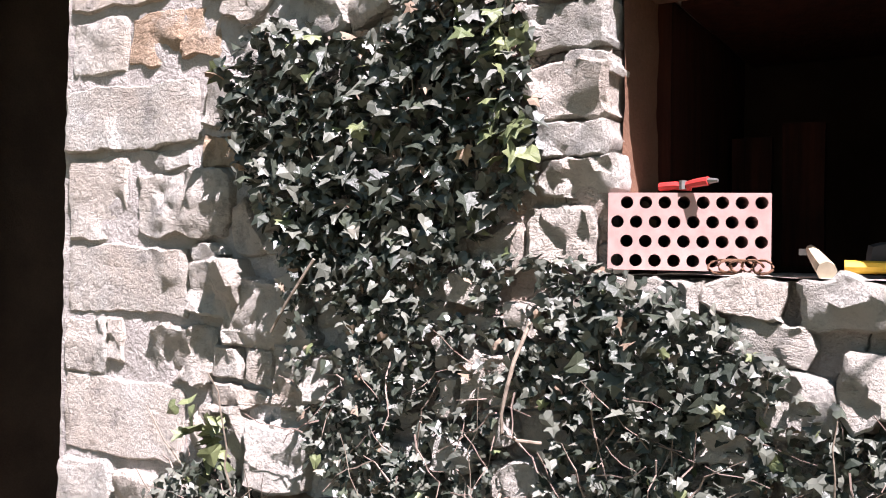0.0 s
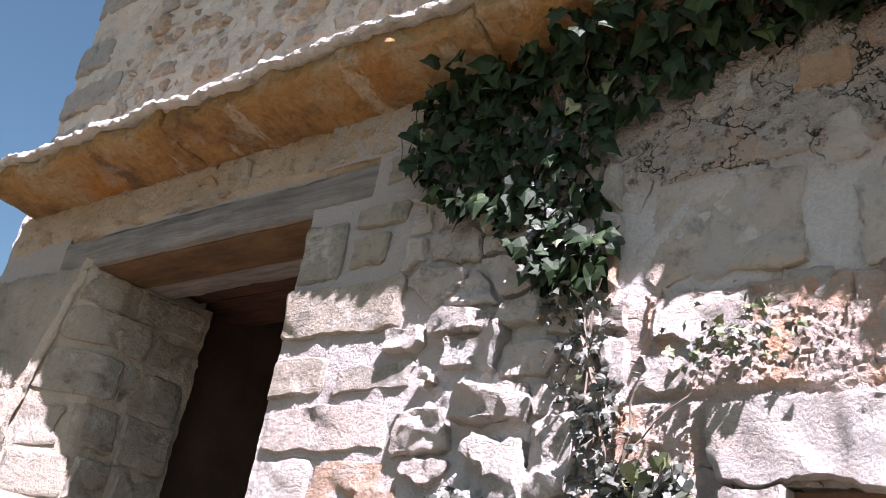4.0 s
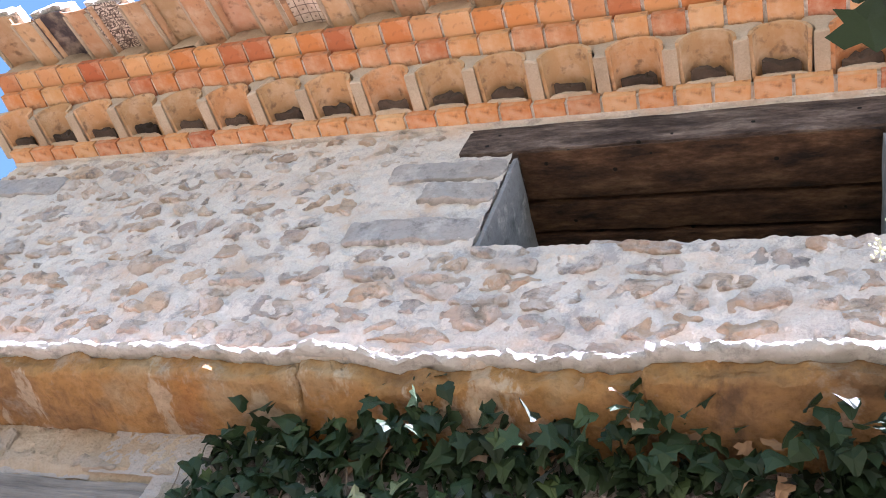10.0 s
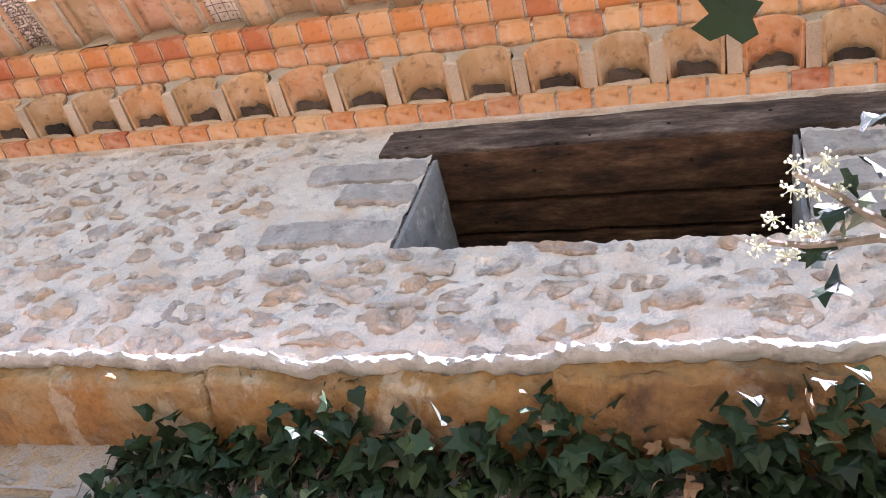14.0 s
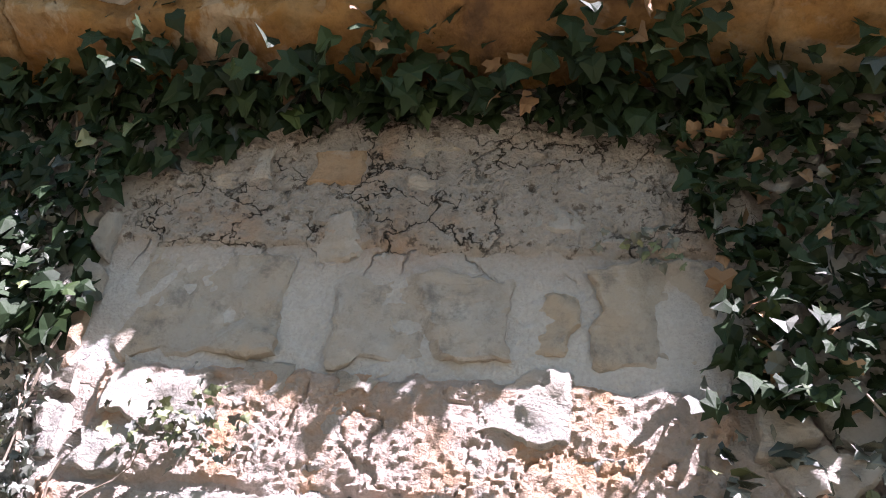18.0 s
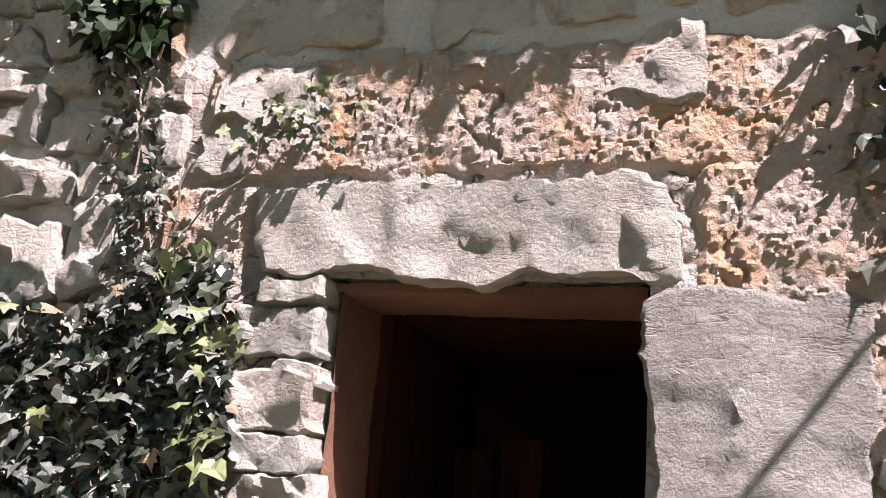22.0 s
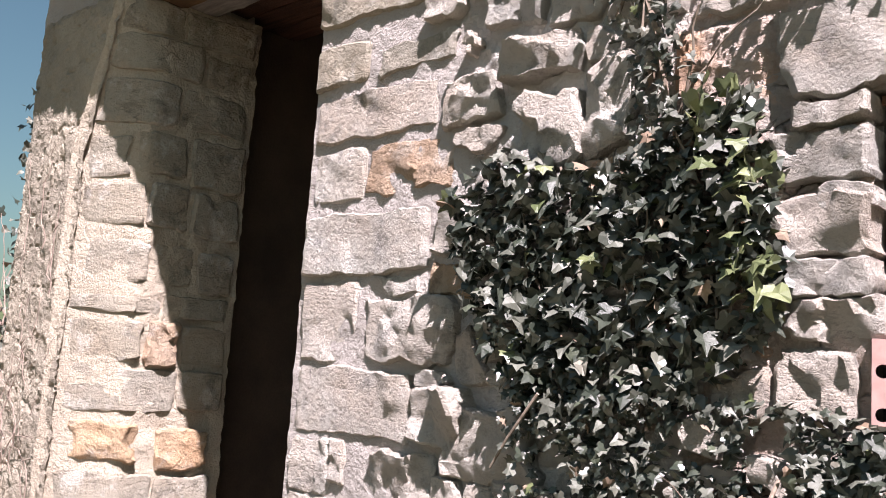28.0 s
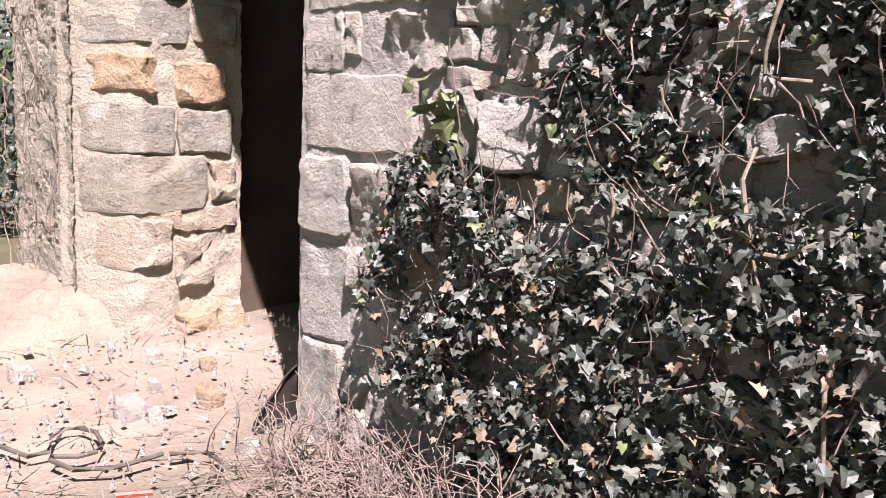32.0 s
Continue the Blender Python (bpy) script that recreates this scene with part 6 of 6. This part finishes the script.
pliers = empty_thing("pliers", "red-handled pliers lying on the brick", "pliers", (0.0, 0.02, 0.996))
part("handle", tube([(-0.03, 0.012, 1.003), (-0.01, 0.008, 1.004), (0.01, 0.012, 1.002)], 0.0055, 0.005, 8), M_RED, pliers, "red plastic handle", smooth=True)
part("handle", tube([(0.0, 0.012, 1.003), (0.015, 0.004, 1.006), (0.034, -0.002, 1.008)], 0.005, 0.0055, 8), M_RED, pliers, "red plastic handle", smooth=True)
part("jaw", tube([(0.034, -0.002, 1.008), (0.046, -0.005, 1.008)], 0.004, 0.002, 6), M_STEEL, pliers, "grey steel jaw", smooth=True)
part("pivot", tube([(0.0, 0.008, 0.999), (0.0, 0.008, 1.010)], 0.005, 0.005, 8), M_STEEL, pliers, smooth=True)
trowel = empty_thing("hammer", "small hammer with worn wooden handle on the sill", "tool", (0.15, 0.0, 0.90))
part("handle", tube([(0.135, 0.10, 0.928), (0.15, 0.04, 0.918), (0.172, -0.03, 0.902)], 0.006, 0.011, 8), M_HANDLE, trowel, "worn wooden handle", smooth=True)
part("head", rough_box(0.115, 0.095, 0.915, 0.15, 0.115, 0.935, 0.02, 0.002), M_STEEL, trowel, "dark steel head", smooth=True)
grip = empty_thing("screwdriver", "yellow and black screwdriver on the sill", "tool", (0.2, 0.05, 0.9))
part("handle", tube([(0.18, 0.05, 0.907), (0.235, 0.06, 0.907)], 0.008, 0.007, 8), M_YELLOW, grip, "yellow plastic handle", smooth=True)
part("shaft", tube([(0.235, 0.06, 0.907), (0.29, 0.07, 0.905)], 0.003, 0.003, 6), M_STEEL, grip, smooth=True)
bag = tagged(part("cloth", stone_mesh(outline_rect(0.20, 0.895, 0.30, 0.935, rng), lambda u, v, n: Vector((u, 0.12 - n, v)), 0.05, -0.03, rng, 0.012, 0.3), M_BLACK, smooth=True), "crumpled black cloth bundle on the sill", "cloth")
twine = empty_thing("wire_bundle", "tangle of rusty brown wire on the sill", "wire", (0.07, -0.02, 0.9))
for k in range(5):
    c = (0.055 + 0.012 * k, -0.025, 0.905)
    part("wire", tube([(c[0] + 0.013 * math.cos(a), c[1] + 0.008 * math.sin(a * 1.3 + k), c[2] + 0.008 * math.sin(a)) for a in [i * 0.6 for i in range(11)]], 0.0016, 0.0016, 5), M_MUD, twine, smooth=True)

# hanging cable in the dark doorway
cable_in = tagged(part("hanging_cable", tube([(-1.62, 0.75, 1.95), (-1.66, 0.76, 1.6), (-1.65, 0.75, 1.3), (-1.55, 0.74, 1.05), (-1.38, 0.72, 0.92)], 0.006, 0.006, 6), M_BLACK, smooth=True), "black cable hanging inside the doorway", "cable")

# ---- at the doorway's foot ----
cable = empty_thing("power_cable", "dark extension cable looped on the dusty ground", "cable", (-1.25, -0.38, 0.02))
part("cable", tube([(-1.46, -0.521, 0.012), (-1.367, -0.495, 0.012), (-1.289, -0.476, 0.012), (-1.288, -0.442, 0.012), (-1.351, -0.409, 0.012), (-1.38, -0.376, 0.012), (-1.371, -0.35, 0.012), (-1.329, -0.336, 0.012), (-1.267, -0.352, 0.012), (-1.236, -0.379, 0.012), (-1.235, -0.41, 0.012), (-1.262, -0.443, 0.012), (-1.248, -0.454, 0.012), (-1.184, -0.442, 0.012), (-1.151, -0.388, 0.012), (-1.152, -0.326, 0.012), (-1.156, -0.294, 0.012)], 0.0045, 0.0045, 7), M_CABLE, cable, smooth=True)
part("cable", tube([(-1.148, -0.285, 0.012), (-1.133, -0.254, 0.012), (-1.104, -0.231, 0.012), (-1.056, -0.235, 0.012), (-1.009, -0.27, 0.012), (-0.995, -0.318, 0.012), (-1.013, -0.374, 0.012)], 0.0045, 0.0045, 7), M_CABLE, cable, smooth=True)
part("plug", tube([(-1.014, -0.388, 0.014), (-1.027, -0.41, 0.014), (-1.04, -0.437, 0.014)], 0.0055, 0.0055, 7), M_RED_PLUG, cable, "red cable end", smooth=True)

blade = rounded([(-0.105, 0.0), (-0.1, 0.03), (-0.062, 0.075), (-0.02, 0.12), (0.02, 0.13), (0.045, 0.07), (0.035, 0.03), (0.0, 0.008), (-0.04, 0.0)], 1)
bm = stone_mesh(blade, lambda u, v, n: Vector((-1.150 - n - 0.1 * max(0.0, 0.08 - v), u, v)), 0.010, 0.0, rng, 0.008, 0.12, 0, 0.001)
shovel = tagged(part("shovel_blade", bm, M_RUBBER, smooth=True), "dark rusted shovel blade leaning inside the door jamb", "shovel")

def heap_relief(u, v, n):
    p = Vector((u, v, 2.0))
    rise = max(0.0, 1 - ((u + 2.38) / 0.42) ** 2) * max(0.0, 1 - ((v - 0.02) / 0.36) ** 2)
    near = noise.voronoi(p * 10 + noise.noise_vector(p * 8) * 0.4)[0]
    lump = min(1.0, (near[1] - near[0]) * 1.5)
    return Vector((u, v, -0.03 + 0.15 * rise ** 0.6 + (0.022 * lump + 0.035 * noise.noise(p * 6) + 0.016 * noise.noise(p * 16) + 0.008 * noise.noise(p * 45)) * min(1.0, rise * 3)))


heap = tagged(part("plaster_mound", sheet((-2.8, -0.34, -1.96, 0.02), [], heap_relief, 0.010, 0.0, 1.0), M_MOUND, smooth=True), "cream heap of fallen plaster and stone at the pillar foot", "rubble")

# stones and litter on the ground
for k, (x, y, s) in enumerate(((-1.42, -0.225, 0.035), (-1.37, -0.20, 0.02), (-1.39, -0.058, 0.03), (-1.62, 0.08, 0.018), (-1.75, 0.0, 0.022), (-1.55, -0.1, 0.015), (-1.25, 0.05, 0.02), (-1.1, -0.15, 0.02), (-1.8, -0.3, 0.03))):
    b2 = stone_mesh(outline_rect(x - s, y - s * 0.7, x + s, y + s * 0.7, rng, s * 0.2), lambda u, v, n: Vector((u, v, n)), s * 0.9, -0.02, rng, 0.012, 0.8)
    tagged(part("rock", b2, M_WARM if k in (2, 3) else M_STONE, smooth=True), "pale broken limestone lump lying on the earth", "rock", "loose rocks")
vs, fs = [], []
rg = random.Random(8)
for k in range(1700):
    x, y = rg.uniform(-3.4, -0.3), rg.uniform(-1.1, 0.5)
    if y > -0.03 and not (DOOR[0] < x < DOOR[2]):
        continue
    s = rg.uniform(0.002, 0.008) * (2.2 if rg.random() < 0.06 else 1)
    b = len(vs)
    a = rg.uniform(0, 6.3)
    vs += [(x + s * math.cos(a + q), y + s * math.sin(a + q), 0.0) for q in (0, 1.4, 3.1, 4.6)] + [(x + rg.uniform(-s, s) * 0.3, y, s * rg.uniform(0.6, 1.4) + 0.012)]
    fs += [(b, b + 1, b + 4), (b + 1, b + 2, b + 4), (b + 2, b + 3, b + 4), (b + 3, b, b + 4)]
me = bpy.data.meshes.new("gravel")
me.from_pydata(vs, [], fs)
me.materials.append(M_STONE)
tagged(new("gravel", me), "scattered grit and stone chips", "gravel", kind="stuff")
litter = bmesh.new()
for k in range(1100):
    x, y = rg.uniform(-3.2, -0.4), rg.uniform(-0.9, 0.3)
    if y > -0.05 and not (DOOR[0] < x < DOOR[2]):
        continue
    if x < -1.3 and y > -0.35 and rg.random() < 0.4:
        continue
    a, l = rg.uniform(0, 6.3), rg.uniform(0.02, 0.09)
    p0 = Vector((x, y, 0.012))
    p1 = p0 + Vector((math.cos(a), math.sin(a), rg.uniform(0, 0.5))) * l
    n = Vector((-math.sin(a), math.cos(a), 0)) * 0.0016
    v = [litter.verts.new(p) for p in (p0 - n, p0 + n, p1 + n * 0.5, p1 - n * 0.5, p0 + Vector((0, 0, 0.003)))]
    litter.faces.new((v[0], v[1], v[2], v[3]))
    litter.faces.new((v[1], v[4], v[2]))
    litter.faces.new((v[4], v[0], v[3], v[2]))
tagged(part("dry_litter", litter, M_STRAW), "dry straw and twig litter on the ground", "litter", kind="stuff")

# climbing stems and leaves on the pillar's outer face
creeper = empty_thing("dead_creeper", "dry creeper stems clinging to the pillar", "creeper", (-2.4, 0, 0))
r = random.Random(21)
stems(creeper, r, [(r.uniform(-2.56, -2.2), r.uniform(0.0, 1.2)) for _ in range(45)], (0.1, 0.4), (0.0008, 0.002), 1.6, mat=M_STRAW, y=(-0.03, -0.035))
foliage([(LEFT - r.uniform(-0.02, 0.10), r.uniform(-0.02, 0.1), 0.2 + 1.5 * r.random(), r.uniform(0.018, 0.035)) for _ in range(170)], DUSTY, creeper, r, 60)

# bushes and field wall beyond the corner
for bx, by, bz, w, h, n in ((-4.0, 0.75, 0.0, 0.55, 0.75, 900), (-5.4, 1.2, 0.0, 0.9, 1.15, 1300), (-7.2, 2.4, 0.0, 1.4, 1.5, 1300), (-3.55, 1.3, 0.0, 0.45, 1.0, 700)):
    shrub = empty_thing("shrub", "leafy dark green shrub in sunlight beside the house", "shrub", (bx, by, bz))
    for k in range(5):
        part("branch", tube([(bx, by, 0), (bx + r.gauss(0, w * 0.25), by + r.gauss(0, w * 0.25), h * 0.5), (bx + r.gauss(0, w * 0.5), by + r.gauss(0, w * 0.4), h)], 0.02, 0.006, 6), M_BARK, shrub, smooth=True)
    spots = []
    while len(spots) < n:
        a, q, z = r.uniform(0, 6.3), math.sqrt(r.random()), r.random()
        prof = math.sin(math.pi * min(1, 0.12 + z * 0.86)) ** 0.6
        x, y = bx + math.cos(a) * q * w * prof, by + math.sin(a) * q * w * prof
        zz = z * h * (1 + 0.25 * noise.noise(Vector((x * 4, y * 4, 1))))
        if noise.noise(Vector((x * 5, y * 5, zz * 5))) > -0.22:
            spots.append((x, y, zz + 0.03, r.uniform(0.03, 0.06)))
    foliage(spots, DUSTY, shrub, r, 40)
field = empty_thing("field_wall", "low dry stone field wall behind the shrubs", "wall", (-4.5, 0.9, 0))
for k in range(26):
    x, z = -6.5 + (k % 13) * 0.32 + 0.16 * (k // 13), 0.16 * (k // 13)
    part("stone", stone_mesh(outline_rect(x, z, x + 0.3, z + 0.15, rng, 0.02), lambda u, v, n: Vector((u, 1.7 - n, v)), 0.14, -0.1, rng, 0.04, 0.6), M_STONE, field, smooth=True)
far = empty_thing("hill", "wooded hillside in the distance", "hill", (-60, 60, 0), kind="structure")
M_WOOD = material("far_woodland", lambda nt, vec, rnd: (ramp(nt, noise_tex(nt, vec, 0.35, 6, 0.7), [(0.35, (0.02, 0.035, 0.012)), (0.65, (0.07, 0.09, 0.035))]), noise_tex(nt, vec, 0.6, 5)), 0.95, 1.0, 1.0)
bm = bmesh.new()
prev = None
for i in range(90):
    a = radians(90 + i * 2)
    row = []
    for j in range(8):
        d = 90 + j * 14
        h = (6 + 5 * noise.noise(Vector((i * 0.12, 0, 0)))) * math.sin(math.pi * j / 7) + noise.noise(Vector((i * 0.9, j, 2))) * 1.2
        row.append(bm.verts.new((d * math.cos(a), d * math.sin(a), max(-0.5, h) if 0 < j < 7 else -0.5)))
    if prev:
        for j in range(7):
            bm.faces.new((prev[j], row[j], row[j + 1], prev[j + 1]))
    prev = row
bmesh.ops.recalc_face_normals(bm, faces=bm.faces[:])
part("slope", bm, M_WOOD, far, smooth=True)
